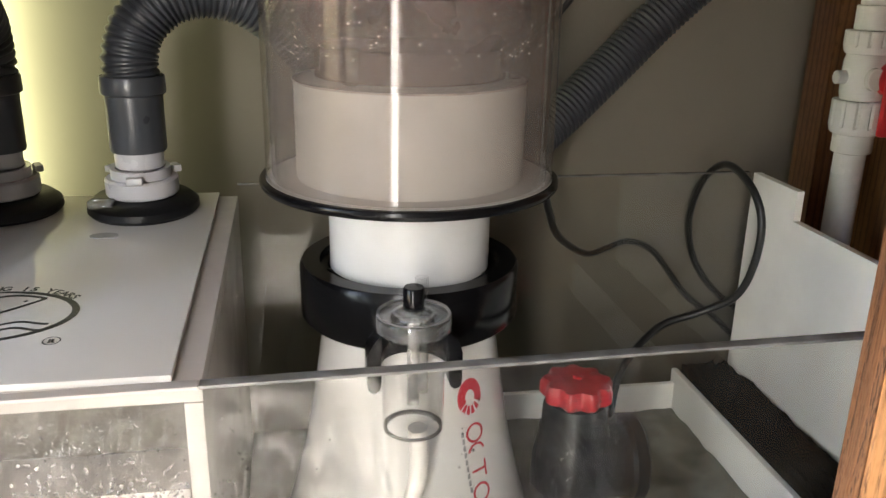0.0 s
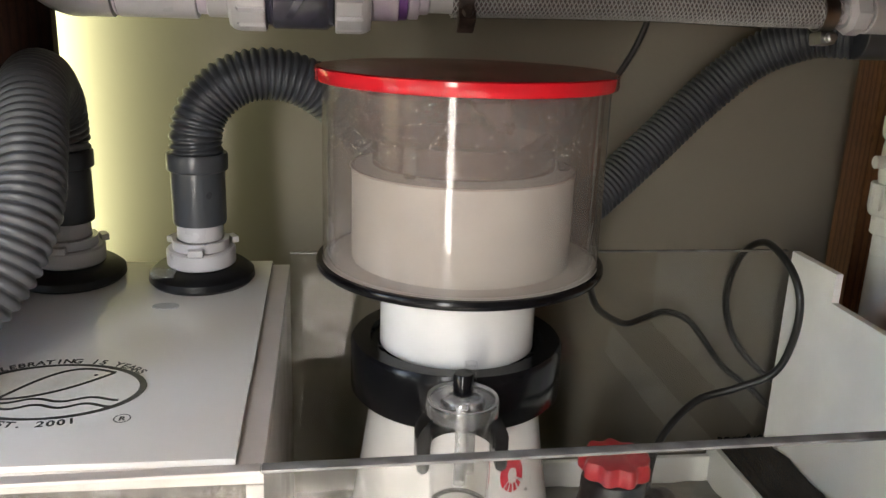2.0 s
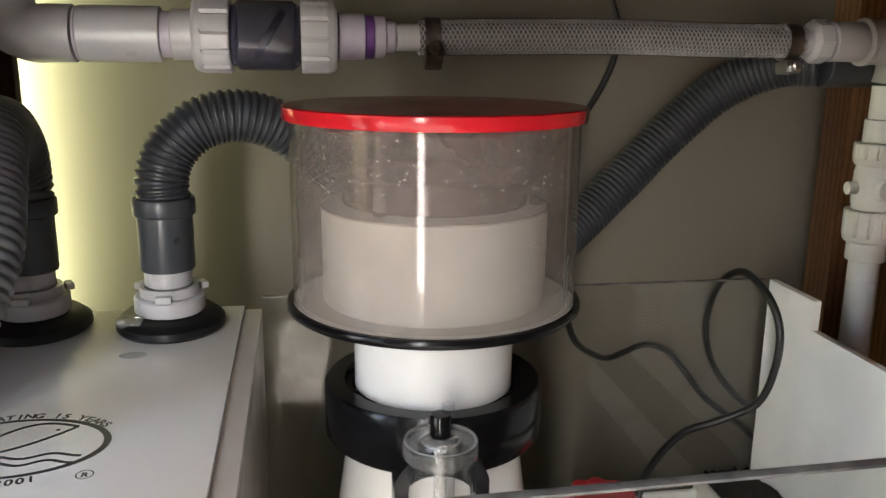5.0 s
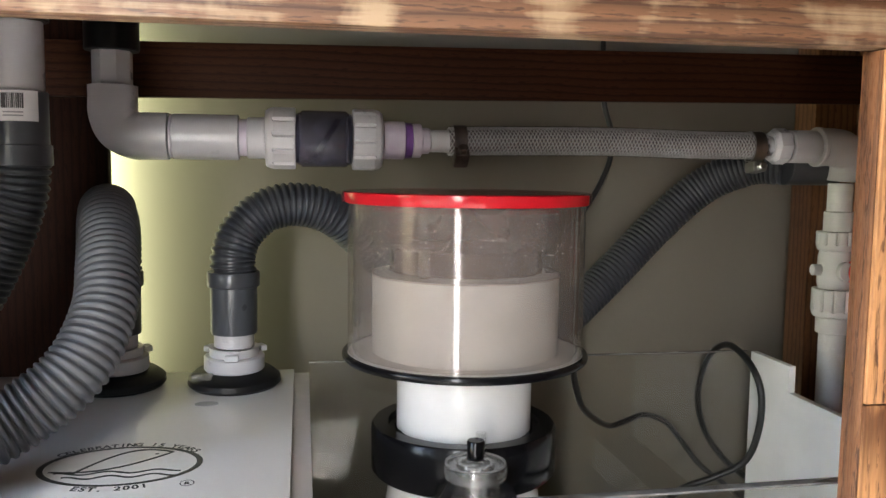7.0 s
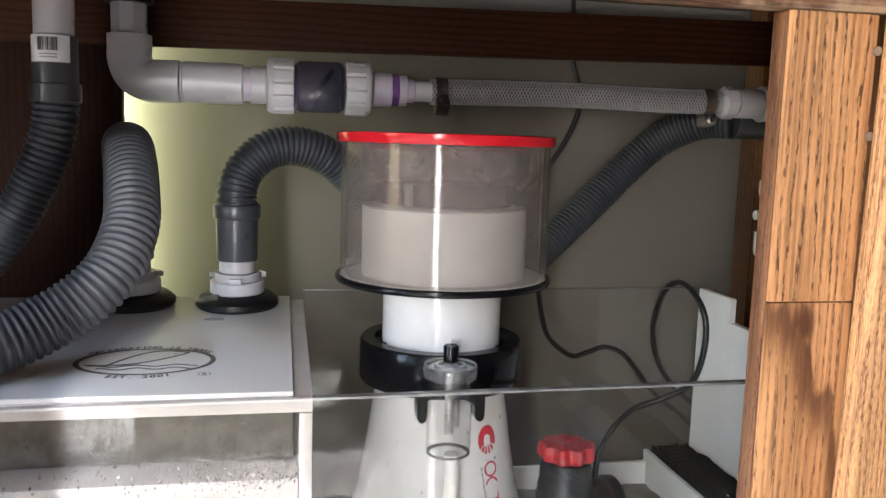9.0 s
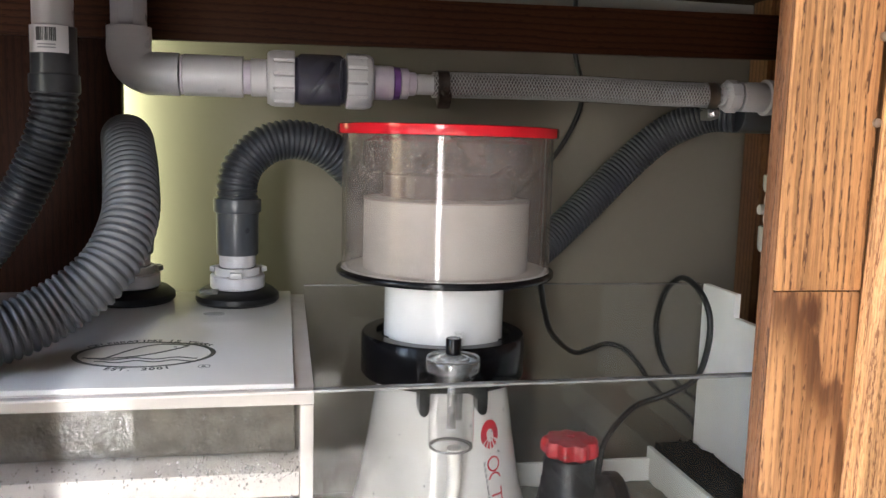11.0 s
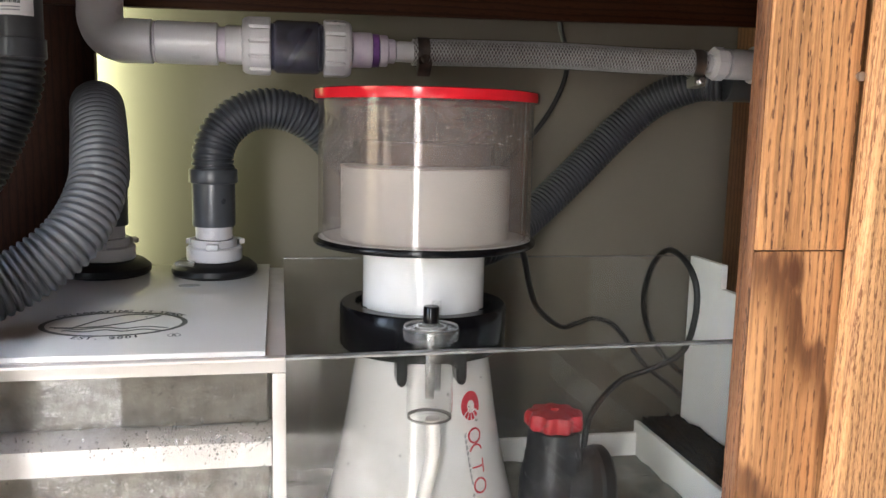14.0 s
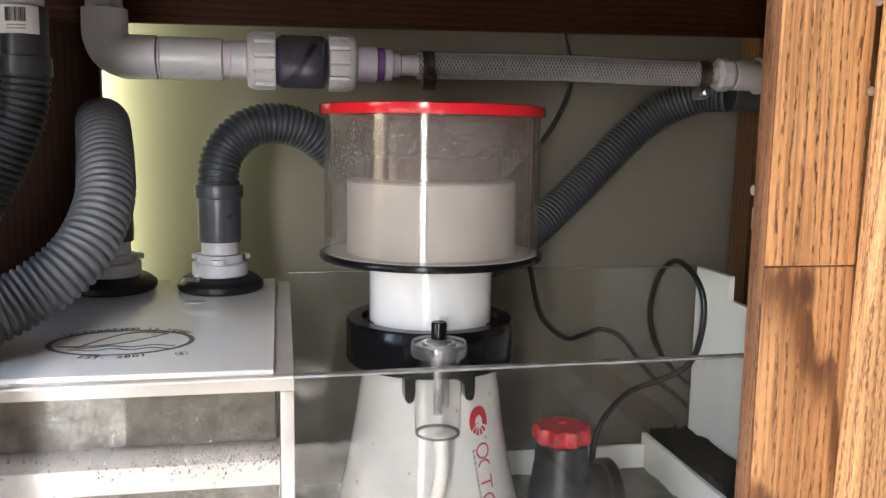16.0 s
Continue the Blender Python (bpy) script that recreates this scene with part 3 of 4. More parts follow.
part("face_stile", box((0.2316, 0.2442, -0.029), (0.2955, 0.2615, 0.4885), 0.0015), OAK_KNOT, CAB, "oak face-frame stile with a cathedral grain")
part("face_stile", box((-0.330, 0.2442, -0.029), (-0.2566, 0.2615, 0.6785), 0.0015), OAK_SHADED, CAB, "oak face-frame stile, brown with painted-in shade")
part("stile_edge", box((0.2300, 0.2456, -0.0285), (0.2314, 0.2612, 0.678), 0.0006), EDGE_V, CAB, "worn stile edge, its shaded side painted dark")
part("face_bottom_rail", box((-0.2560, 0.244, -0.0290), (0.2297, 0.2615, 0.02), 0.002), OAK_H, CAB)
bm = box((0.2931, 0.222, -0.01), (0.60, 0.2425, 0.695), 0.004)
bmesh.ops.rotate(bm, cent=(0.2931, 0.23, 0.49), matrix=Matrix.Rotation(radians(1.25), 3, "Y"), verts=bm.verts)
DOOR = part("door", bm, OAK_DOOR, CAB, "light oak door hanging slightly askew beside the stile")
for z in (0.655, 0.60):
    part("screw", lathe([(0, 0), (0.003, 0), (0.003, 0.002), (0, 0.003)], pose(0.2945, 0.2435, z, 90, 0, 0), 12), STEEL, DOOR)
HNG = part("hinge", box((-0.272, 0.222, 0.583), (-0.249, 0.2435, 0.601), 0.002), HINGE, CAB, "nickel hinge")
part("hinge_cup", box((-0.2485, 0.235, 0.581), (-0.241, 0.2575, 0.603), 0.002), HINGE, HNG)
part("screw", lathe([(0, 0), (0.0035, 0), (0.003, 0.002), (0, 0.003)], pose(-0.2412, 0.245, 0.592, 0, 90, 0), 12), STEEL, HNG)

# ---------- the sump ----------
SUMP = thing("sump_tank", "clear acrylic sump tank with white dividers, wet with drops", "sump tank")
SLEW = 1.5


def glass_y(x):
    return 0.353 + math.tan(radians(SLEW)) * (x + 0.063)


gm = pose(-0.063, 0.353, 0, 0, 0, SLEW)
fp = box((-0.48, 0, 0.0), (0.54, 0.008, 0.3955), 0)
bmesh.ops.transform(fp, matrix=gm, verts=fp.verts)
part("front_pane", fp, GLASS, SUMP, smooth=False)
fw = box((-0.48, 0, 0.3957), (-0.0002, 0.008, 0.3977), 0.0006)
bmesh.ops.transform(fw, matrix=gm, verts=fw.verts)
part("pane_edge", fw, WHITE_RIM, SUMP)
fe = box((0.0002, 0, 0.3957), (0.54, 0.008, 0.3977), 0.0006)
bmesh.ops.transform(fe, matrix=gm, verts=fe.verts)
part("pane_edge", fe, GLASS_EDGE, SUMP)
part("back_pane", box((-0.062, 0.680, 0.0), (0.4175, 0.686, 0.4175), 0), GLASS, SUMP, smooth=False)
part("pane_edge", box((-0.062, 0.680, 0.4177), (0.415, 0.686, 0.4187), 0.0003), GLASS_EDGE, SUMP)
part("tank_floor", box((-0.54, 0.362, 0.0), (0.53, 0.68, 0.008), 0.001), WHITE_DULL, SUMP)
TILT_TOP = Matrix.Translation((0, 0.36, 0.40)) @ pose(0, 0, 0, 2.2) @ Matrix.Translation((0, -0.36, -0.40))
# white divider beside the filter compartment
bm = box((-0.072, 0.3615, 0.009), (-0.0622, 0.679, 0.3838))
for v in bm.verts:
    if v.co.z > 0.2:
        v.co.z += (v.co.y - 0.36) * 0.0384
part("divider", bm, WHITE_RIM, SUMP, "white acrylic divider")
part("compartment_rim", box((-0.54, 0.3615, 0.384), (-0.0620, 0.679, 0.3966)), WHITE_RIM, SUMP, "white acrylic rim").matrix_local = TILT_TOP
part("compartment_shelf", box((-0.54, 0.3615, 0.314), (-0.0725, 0.41, 0.333)), WHITE_RIM, SUMP, "white acrylic shelf")
# right-hand white partition with a stepped top
bm = bmesh.new()
outline = [(0.366, 0.009), (0.679, 0.009), (0.679, 0.4185), (0.606, 0.4185), (0.606, 0.3915), (0.366, 0.3915)]
f = bm.faces.new([bm.verts.new((0.418, y, z)) for y, z in outline])
g = bmesh.ops.extrude_face_region(bm, geom=[f])
bmesh.ops.translate(bm, vec=(0.007, 0, 0), verts=[v for v in g["geom"] if isinstance(v, bmesh.types.BMVert)])
part("partition", bm, WHITE_DULL, SUMP, "white acrylic partition with a stepped top", smooth=False)
part("baffle", box((0.357, 0.37, 0.009), (0.363, 0.679, 0.216)), WHITE_DULL, SUMP, "pale baffle under the foam")
part("cross_baffle", box((0.16, 0.668, 0.009), (0.3565, 0.674, 0.204)), WHITE_DULL, SUMP, "pale cross baffle")

# foam block on the baffle
bm = box((0.3645, 0.372, 0.150), (0.4165, 0.676, 0.221), 0.003)
bmesh.ops.subdivide_edges(bm, edges=bm.edges[:], cuts=30, use_grid_fill=True)
for v in bm.verts:
    v.co += Vector((0, 0, 1)) * (0.004 * noise.noise(v.co * 150) + 0.004 * noise.noise(v.co * 420)) + Vector((1, 0, 0)) * 0.002 * noise.noise(v.co * 130 + Vector((3, 1, 7)))
    v.co.x = min(v.co.x, 0.4172)
tagged(mesh_ob("filter_foam_block", bm, SPONGE), "ragged black filter foam block wedged beside the partition", "filter foam")

# water drops on the inside of the front pane
random.seed(5)
bm = bmesh.new()
for i in range(520):
    if i < 400:
        x = random.choice([random.uniform(-0.46, -0.075), random.gauss(-0.12, 0.03), random.uniform(-0.26, -0.075)])
        z = random.choice([random.gauss(0.338, 0.006), random.uniform(0.335, 0.378), random.uniform(0.27, 0.312), random.gauss(0.305, 0.005)])
        x = min(x, -0.074)
    else:
        x = random.choice([random.gauss(-0.05, 0.006), random.gauss(0.145, 0.006), random.uniform(-0.05, 0.2)])
        z = random.uniform(0.25, 0.37)
    r = random.choice([0.0005, 0.0006, 0.0008, 0.0008, 0.0012])
    s = bmesh.ops.create_icosphere(bm, subdivisions=1, radius=r)
    bmesh.ops.scale(bm, vec=(1, 0.5, random.uniform(0.9, 1.3)), verts=s["verts"])
    bmesh.ops.translate(bm, vec=(x, glass_y(x) + 0.0083, z), verts=s["verts"])
part("water_drops", bm, DROP, SUMP, "drops of water on the pane")["kind"] = "stuff"

# filter material behind the front pane
def rough_block(name, lo, hi, material, label, category, amp=0.003, freq=70.0, cuts=12):
    b = box(lo, hi, 0.003)
    bmesh.ops.subdivide_edges(b, edges=b.edges[:], cuts=cuts, use_grid_fill=True)
    for v in b.verts:
        v.co += v.normal * amp * noise.noise(v.co * freq)
    return tagged(mesh_ob(name, b, material), label, category)


rough_block("filter_pad", (-0.45, 0.40, 0.3335), (-0.0755, 0.47, 0.382), PAD, "brown-grey filter pad above the shelf", "filter pad", 0.0015)
rough_block("filter_pad", (-0.45, 0.395, 0.15), (-0.0755, 0.47, 0.312), PAD, "brown-grey filter pad below the shelf", "filter pad")

# water of the skimmer chamber
bm = bmesh.new()
bmesh.ops.create_grid(bm, x_segments=70, y_segments=50, size=0.5)
bmesh.ops.transform(bm, matrix=Matrix.Translation((0.148, 0.52, 0.176)) @ Matrix.Diagonal((0.417, 0.316, 1, 1)), verts=bm.verts)
for v in bm.verts:
    v.co.z += 0.003 * noise.noise(v.co * 55)
tagged(mesh_ob("water", bm, WATER), "grey bubbling water in the skimmer chamber", "water", kind="structure")

# drops on the front pane
random.seed(4)
bm = bmesh.new()
for i in range(1100):
    if i < 980:
        x, z = random.uniform(-0.40, -0.075), random.choice([random.gauss(0.338, 0.006), random.uniform(0.335, 0.382), random.uniform(0.26, 0.312)])
        if random.random() < 0.5:
            x = random.uniform(-0.15, -0.075)
    else:
        x, z = random.choice([random.gauss(-0.052, 0.006), random.uniform(-0.05, 0.25), random.gauss(0.152, 0.008)]), random.uniform(0.23, 0.385)
    if not 0.2 < z < 0.393:
        continue
    r = random.choice([0.0003, 0.0004, 0.0005, 0.0006, 0.0009])
    s = bmesh.ops.create_icosphere(bm, subdivisions=1, radius=1)
    bmesh.ops.transform(bm, matrix=Matrix.Translation((x, glass_y(x), z)) @ Matrix.Diagonal((r, r * 0.5, r * random.uniform(0.9, 1.6), 1)), verts=s["verts"])
part("condensate", bm, DROP, SUMP, "drops of water on the pane")["kind"] = "stuff"

# lid of the filter compartment with its print
LID = part("lid", box((-0.54, 0.3605, 0.397), (-0.0765, 0.6765, 0.4012), 0.0012), WHITE_ACRYLIC, SUMP, "glossy white acrylic lid with a dark printed oval badge")
LID.matrix_local = TILT_TOP



def flat_stroke(pts, width, z):
    """A flat printed line of the given width."""
    b = bmesh.new()
    rows = []
    n = len(pts)
    for i, p in enumerate(pts):
        t = Vector((*pts[min(i + 1, n - 1)], 0)) - Vector((*pts[max(i - 1, 0)], 0))
        t.normalize()
        s = Vector((-t.y, t.x, 0)) * (width[i] if isinstance(width, list) else width) / 2
        c = Vector((*p, z))
        rows.append((b.verts.new(c + s), b.verts.new(c - s)))
    for (a, c), (d, e) in zip(rows, rows[1:]):
        b.faces.new((a, c, e, d))
    return b


BX, BY, BA, BB, PZ = -0.1935, 0.442, 0.053, 0.034, 0.4015
ring = [(BX + BA * math.cos(a), BY + BB * math.sin(a)) for a in np.linspace(0, 2 * math.pi, 97)]
part("printed_oval", flat_stroke(ring, [0.0025 + 0.0018 * abs(math.cos(a)) for a in np.linspace(0, 2 * math.pi, 97)], PZ), PRINT_DARK, LID, "dark printed oval", smooth=False)
leaf_a = [(BX - 0.030 + 0.062 * t, BY - 0.012 + 0.034 * t + 0.020 * math.sin(math.pi * t)) for t in np.linspace(0, 1, 30)]
leaf_b = [(BX - 0.046 + 0.078 * t, BY - 0.007 + 0.029 * t ** 2 - 0.006 * math.sin(math.pi * t)) for t in np.linspace(0, 1, 30)]
part("printed_curve", flat_stroke(leaf_a, 0.0027, PZ), PRINT_DARK, LID, smooth=False)
part("printed_curve", flat_stroke(leaf_b, 0.0027, PZ), PRINT_DARK, LID, smooth=False)
for k in range(2):
    wave = [(BX - 0.042 + 0.007 * k + 0.084 * t * (1 - 0.12 * k), BY - 0.012 - 0.0075 * k + 0.0022 * math.sin(5.2 * math.pi * t + 1.0)) for t in np.linspace(0, 1, 40)]
    part("printed_wave", flat_stroke(wave, 0.0026, PZ), PRINT_DARK, LID, smooth=False)
part("printed_dot", lathe([(0, 0), (0.0013, 0)], pose(BX + 0.021, BY + 0.019, PZ), 12), PRINT_DARK, LID, smooth=False)
mark = [(BX + 0.0490 + 0.0045 * math.cos(a), BY - 0.036 + 0.0045 * math.sin(a)) for a in np.linspace(0, 2 * math.pi, 25)]
part("printed_mark", flat_stroke(mark, 0.0007, PZ), PRINT_DARK, LID, smooth=False)


def glyph(char, size, m):
    cu = bpy.data.curves.new("glyph", "FONT")
    cu.body, cu.size, cu.align_x, cu.offset = char, size, "CENTER", 0.00028
    ob = bpy.data.objects.new("glyph", cu)
    scene.collection.objects.link(ob)
    me = bpy.data.meshes.new_from_object(ob.evaluated_get(bpy.context.evaluated_depsgraph_get()))
    bpy.data.objects.remove(ob)
    b = bmesh.new()
    b.from_mesh(me)
    bpy.data.meshes.remove(me)
    bmesh.ops.transform(b, matrix=m, verts=b.verts)
    return b


def lettering(text, centre, ra, rb, mid, pitch, size, inward):
    """Letters along an oval; inward letters stand with their heads to its middle."""
    whole = bmesh.new()
    n = len(text)
    for i, ch in enumerate(text):
        if ch == " ":
            continue
        a = radians(mid) + (i - (n - 1) / 2) * radians(pitch) * (1 if inward else -1)
        x, y = centre[0] + ra * math.cos(a), centre[1] + rb * math.sin(a)
        tx, ty = -ra * math.sin(a), rb * math.cos(a)
        turn = math.degrees(math.atan2(ty, tx)) + (0 if inward else 180)
        b = glyph(ch, size, pose(x, y, PZ, 0, 0, turn))
        tmp = bpy.data.meshes.new("glyph")
        b.to_mesh(tmp)
        b.free()
        whole.from_mesh(tmp)
        bpy.data.meshes.remove(tmp)
    return whole


part("lettering", lettering("CELEBRATING 15 YEARS", (BX, BY), BA + 0.0025, BB + 0.0025, 88, 5.7, 0.0086, False), PRINT_DARK, LID, "dark printed words", smooth=False)
part("lettering", lettering("EST. 2001", (BX, BY), BA + 0.008, BB + 0.009, -90, 5.4, 0.0090, True), PRINT_DARK, LID, "dark printed words", smooth=False)
part("lettering", glyph("R", 0.006, pose(BX + 0.0490, BY - 0.0382, PZ)), PRINT_DARK, LID, smooth=False)


# ---------- drain pipes with rubber seals ----------
def drain_pipe(x, y, label):
    t = thing("drain_pipe", label, "pipe", "drain pipes in the lid")
    t.matrix_local = pose(x, y, 0.4010 + (y - 0.36) * 0.0384, 2.2)
    part("rubber_seal", lathe([(0, 0), (0.040, 0), (0.0425, 0.003), (0.042, 0.008), (0.036, 0.013), (0, 0.014)], None, 40), RUBBER, t, "black rubber seal")
    b = lathe([(0, 0.0145), (0.026, 0.0145), (0.0275, 0.016), (0.0275, 0.027), (0.026, 0.0285), (0.0225, 0.0285), (0.0225, 0.036), (0.019, 0.036), (0.019, 0.030)], None, 40)
    part("bushing", b, PVC, t, "white threaded bushing")
    for k in range(3):
        a = k * 2.1 + 0.5
        lug = box((0.0245, -0.006, 0.0286), (0.0305, 0.006, 0.034), 0.001)
        bmesh.ops.rotate(lug, cent=(0, 0, 0), matrix=Matrix.Rotation(a, 3, "Z"), verts=lug.verts)
        part("lug", lug, PVC, t)
    part("stub_pipe", lathe(rod(0.0182, 0.0362, 0.054), None, 40), PVC, t, "white plastic stub pipe")
    return t


drain_pipe(-0.1310, 0.633, "white drain pipe with black rubber seal under a grey hose")
drain_pipe(-0.2360, 0.640, "white drain pipe with black rubber seal behind a hose")
rough_block("torn_tape", (-0.166, 0.598, 0.4245), (-0.148, 0.612, 0.4265), clear("clear_tape", (0.8, 0.8, 0.8), 1.5, 0.1, 0.5, (0.3, 0.3, 0.29), 90), "torn scrap of clear tape on the seal", "tape", 0.002, 90, 4)
SCR = bmesh.new()
lathe([(0, 0), (0.010, 0), (0.010, 0.0006), (0, 0.0006)], pose(-0.150, 0.572, 0.4097, 2.2) @ Matrix.Diagonal((1, 0.6, 1, 1)), 20, SCR)
tagged(mesh_ob("dried_drip", SCR, mat("grey_drip", (0.5, 0.5, 0.48), 0.15)), "dried grey drip on the white lid", "stain")

# ---------- corrugated hoses ----------
def hose(points, radius, pitch, depth, material, label, cuffs):
    t = thing("corrugated_hose", label, "hose", "corrugated hoses")
    part("tube", corrugated(points, radius, pitch, depth), material, t)
    for m, profile in cuffs:
        part("cuff", lathe(profile, m, 40), PVC_GREY, t, "smooth dark grey cuff")


CUFF = [(0, 0.0590), (0.0205, 0.0590), (0.0212, 0.061), (0.0212, 0.102), (0.0235, 0.103), (0.0240, 0.104), (0.0240, 0.115), (0.0232, 0.1165), (0, 0.1165)]
hose([(-0.131, 0.633, 0.516), (-0.131, 0.634, 0.533), (-0.123, 0.638, 0.554), (-0.101, 0.642, 0.573), (-0.070, 0.646, 0.5785), (-0.036, 0.652, 0.567), (0.000, 0.662, 0.535), (0.06, 0.662, 0.470), (0.11, 0.662, 0.432), (0.16, 0.667, 0.432), (0.215, 0.715, 0.4515), (0.279, 0.733, 0.504), (0.333, 0.735, 0.558), (0.376, 0.722, 0.5990), (0.414, 0.694, 0.6200), (0.440, 0.672, 0.6215)], 0.0208, 0.0054, 0.0020, HOSE, "dark grey corrugated hose arching behind the skimmer cup", [(pose(-0.1310, 0.633, 0.4008), CUFF), (along_x(0.441, 0.672, 0.6215), rod(0.0205, 0, 0.06))])
hose([(-0.236, 0.640, 0.517), (-0.236, 0.640, 0.530), (-0.234, 0.628, 0.555), (-0.231, 0.595, 0.574), (-0.221, 0.545, 0.570), (-0.2110, 0.498, 0.541), (-0.2080, 0.466, 0.508), (-0.223, 0.440, 0.472), (-0.260, 0.422, 0.443), (-0.304, 0.398, 0.4275), (-0.36, 0.380, 0.4265), (-0.42, 0.37, 0.43)], 0.0228, 0.0062, 0.0021, HOSE_PALE, "pale grey corrugated hose curving over the sump lid", [(pose(-0.2360, 0.640, 0.4008), CUFF)])
hose([(-0.277, 0.530, 0.628), (-0.277, 0.530, 0.612), (-0.281, 0.530, 0.585), (-0.297, 0.53, 0.543), (-0.321, 0.53, 0.500), (-0.356, 0.53, 0.458), (-0.41, 0.53, 0.433), (-0.47, 0.53, 0.428)], 0.0192, 0.0058, 0.0019, HOSE, "grey corrugated hose hanging from a pipe, darkened for shade", [(pose(-0.277, 0.530, 0), rod(0.0186, 0.618, 0.6678)), (pose(-0.277, 0.530, 0), rod(0.0205, 0.612, 0.628))])
DROPP = thing("down_pipe", "white down pipe with a barcode sticker above a hose", "pipe")
part("bulkhead", lathe(rod(0.0205, 0.7202, 0.764), pose(-0.277, 0.530, 0), 32), RUBBER, DROPP, "black bulkhead fitting")
part("pipe", lathe(rod(0.0165, 0.668, 0.720), pose(-0.277, 0.530, 0), 32), PVC, DROPP)
bm = bmesh.new()
cols = []
for k in range(9):
    a = radians(-150 + 14 * k)
    cols.append([bm.verts.new((-0.277 + 0.0189 * math.cos(a), 0.530 + 0.0189 * math.sin(a), z)) for z in (0.645, 0.6675)])
for a, b in zip(cols, cols[1:]):
    bm.faces.new((a[0], b[0], b[1], a[1]))
part("sticker", bm, LABEL, DROPP, "white barcode sticker")
random.seed(9)
for k in range(12):
    a = radians(-118 + 4.2 * k)
    w = random.choice([0.0005, 0.0009, 0.0013])
    bm = box((-w / 2, -0.0002, 0.0), (w / 2, 0.0002, 0.011), 0)
    bmesh.ops.transform(bm, matrix=pose(-0.277 + 0.0190 * math.cos(a), 0.530 + 0.0190 * math.sin(a), 0.6545, 0, 0, math.degrees(a) + 90), verts=bm.verts)
    part("bar", bm, PRINT_DARK, DROPP, smooth=False)
for z in (0.651, 0.6485):
    bm = bmesh.new()
    cc = []
    for k in range(6):
        a = radians(-116 + 9 * k)
        cc.append([bm.verts.new((-0.277 + 0.0191 * math.cos(a), 0.530 + 0.0191 * math.sin(a), z + d)) for d in (0, 0.0011)])
    for a, b in zip(cc, cc[1:]):
        bm.faces.new((a[0], b[0], b[1], a[1]))
    part("bar", bm, PRINT_GREY, DROPP, smooth=False)

# ---------- return pipe run with check valve ----------
RY, RZ = 0.640, 0.640
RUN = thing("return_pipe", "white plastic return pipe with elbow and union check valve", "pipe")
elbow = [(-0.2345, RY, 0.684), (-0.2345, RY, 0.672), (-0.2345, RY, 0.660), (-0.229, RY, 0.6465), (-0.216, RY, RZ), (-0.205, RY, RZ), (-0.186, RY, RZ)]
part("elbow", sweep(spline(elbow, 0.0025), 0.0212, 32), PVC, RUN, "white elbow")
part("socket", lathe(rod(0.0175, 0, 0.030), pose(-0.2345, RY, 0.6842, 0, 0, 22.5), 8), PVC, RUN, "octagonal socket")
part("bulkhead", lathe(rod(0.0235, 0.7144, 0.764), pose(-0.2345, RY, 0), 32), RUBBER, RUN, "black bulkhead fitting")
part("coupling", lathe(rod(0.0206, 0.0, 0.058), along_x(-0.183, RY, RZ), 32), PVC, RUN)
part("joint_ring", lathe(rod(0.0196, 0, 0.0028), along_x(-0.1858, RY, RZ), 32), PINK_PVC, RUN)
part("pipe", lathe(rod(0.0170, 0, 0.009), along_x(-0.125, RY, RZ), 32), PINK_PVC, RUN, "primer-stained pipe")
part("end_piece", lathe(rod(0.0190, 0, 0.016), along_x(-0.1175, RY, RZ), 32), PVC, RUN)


def ribbed_nut(r, length, n=12):
    """A union nut with grip grooves that run out at a plain collar."""
    b = bmesh.new()
    seg = n * 6
    rows = []
    for z, k, groove in ((0, 0.88, 1), (0.0025, 0.95, 1), (0.006, 0.985, 1), (0.0075, 1.0, 0.93), (length - 0.0012, 1.0, 0.93), (length, 0.97, 0.94)):
        rows.append([b.verts.new((r * k * (groove if i % 6 == 5 else 1) * math.cos(2 * math.pi * i / seg), r * k * (groove if i % 6 == 5 else 1) * math.sin(2 * math.pi * i / seg), z)) for i in range(seg)])
    for p, q in zip(rows, rows[1:]):
        for i in range(seg):
            b.faces.new((p[i], p[(i + 1) % seg], q[(i + 1) % seg], q[i]))
    b.faces.new(rows[0])
    b.faces.new(rows[-1])
    return b


for x in (-0.1012, -0.0215):
    b = ribbed_nut(0.0285, 0.0272)
    turn = Matrix() if x < -0.05 else Matrix.Translation((0, 0, 0.0272)) @ pose(0, 0, 0, 180)
    bmesh.ops.transform(b, matrix=along_x(x, RY, RZ) @ turn, verts=b.verts)
    bmesh.ops.recalc_face_normals(b, faces=b.faces[:])
    part("union_nut", b, PVC, RUN, "ribbed white union nut", smooth=False)
part("valve_body", lathe([(0.0225, 0), (0.0245, 0.004), (0.0262, 0.006), (0.0262, 0.046), (0.0245, 0.048), (0.0225, 0.052)], along_x(-0.0738, RY, RZ), 40), TINTED, RUN, "smoky clear valve body")
b = lathe([(0, 0), (0.0205, 0), (0.0205, 0.0012), (0, 0.0012)], along_x(-0.0465, RY, RZ) @ pose(0, 0, 0, 0, 32, 0), 32)
part("flap", b, WHITE_DULL, RUN, "pale flap inside the valve")
part("flap_seal", lathe([(0.0208, -0.002), (0.0225, -0.002), (0.0225, 0.003), (0.0208, 0.003)], along_x(-0.0465, RY, RZ) @ pose(0, 0, 0, 0, 32, 0), 32, closed=True), BLACK, RUN)
part("valve_core", lathe([(0.012, 0), (0.0215, 0), (0.0215, 0.003), (0.012, 0.003)], along_x(-0.0735, RY, RZ), 32), PVC_GREY, RUN)
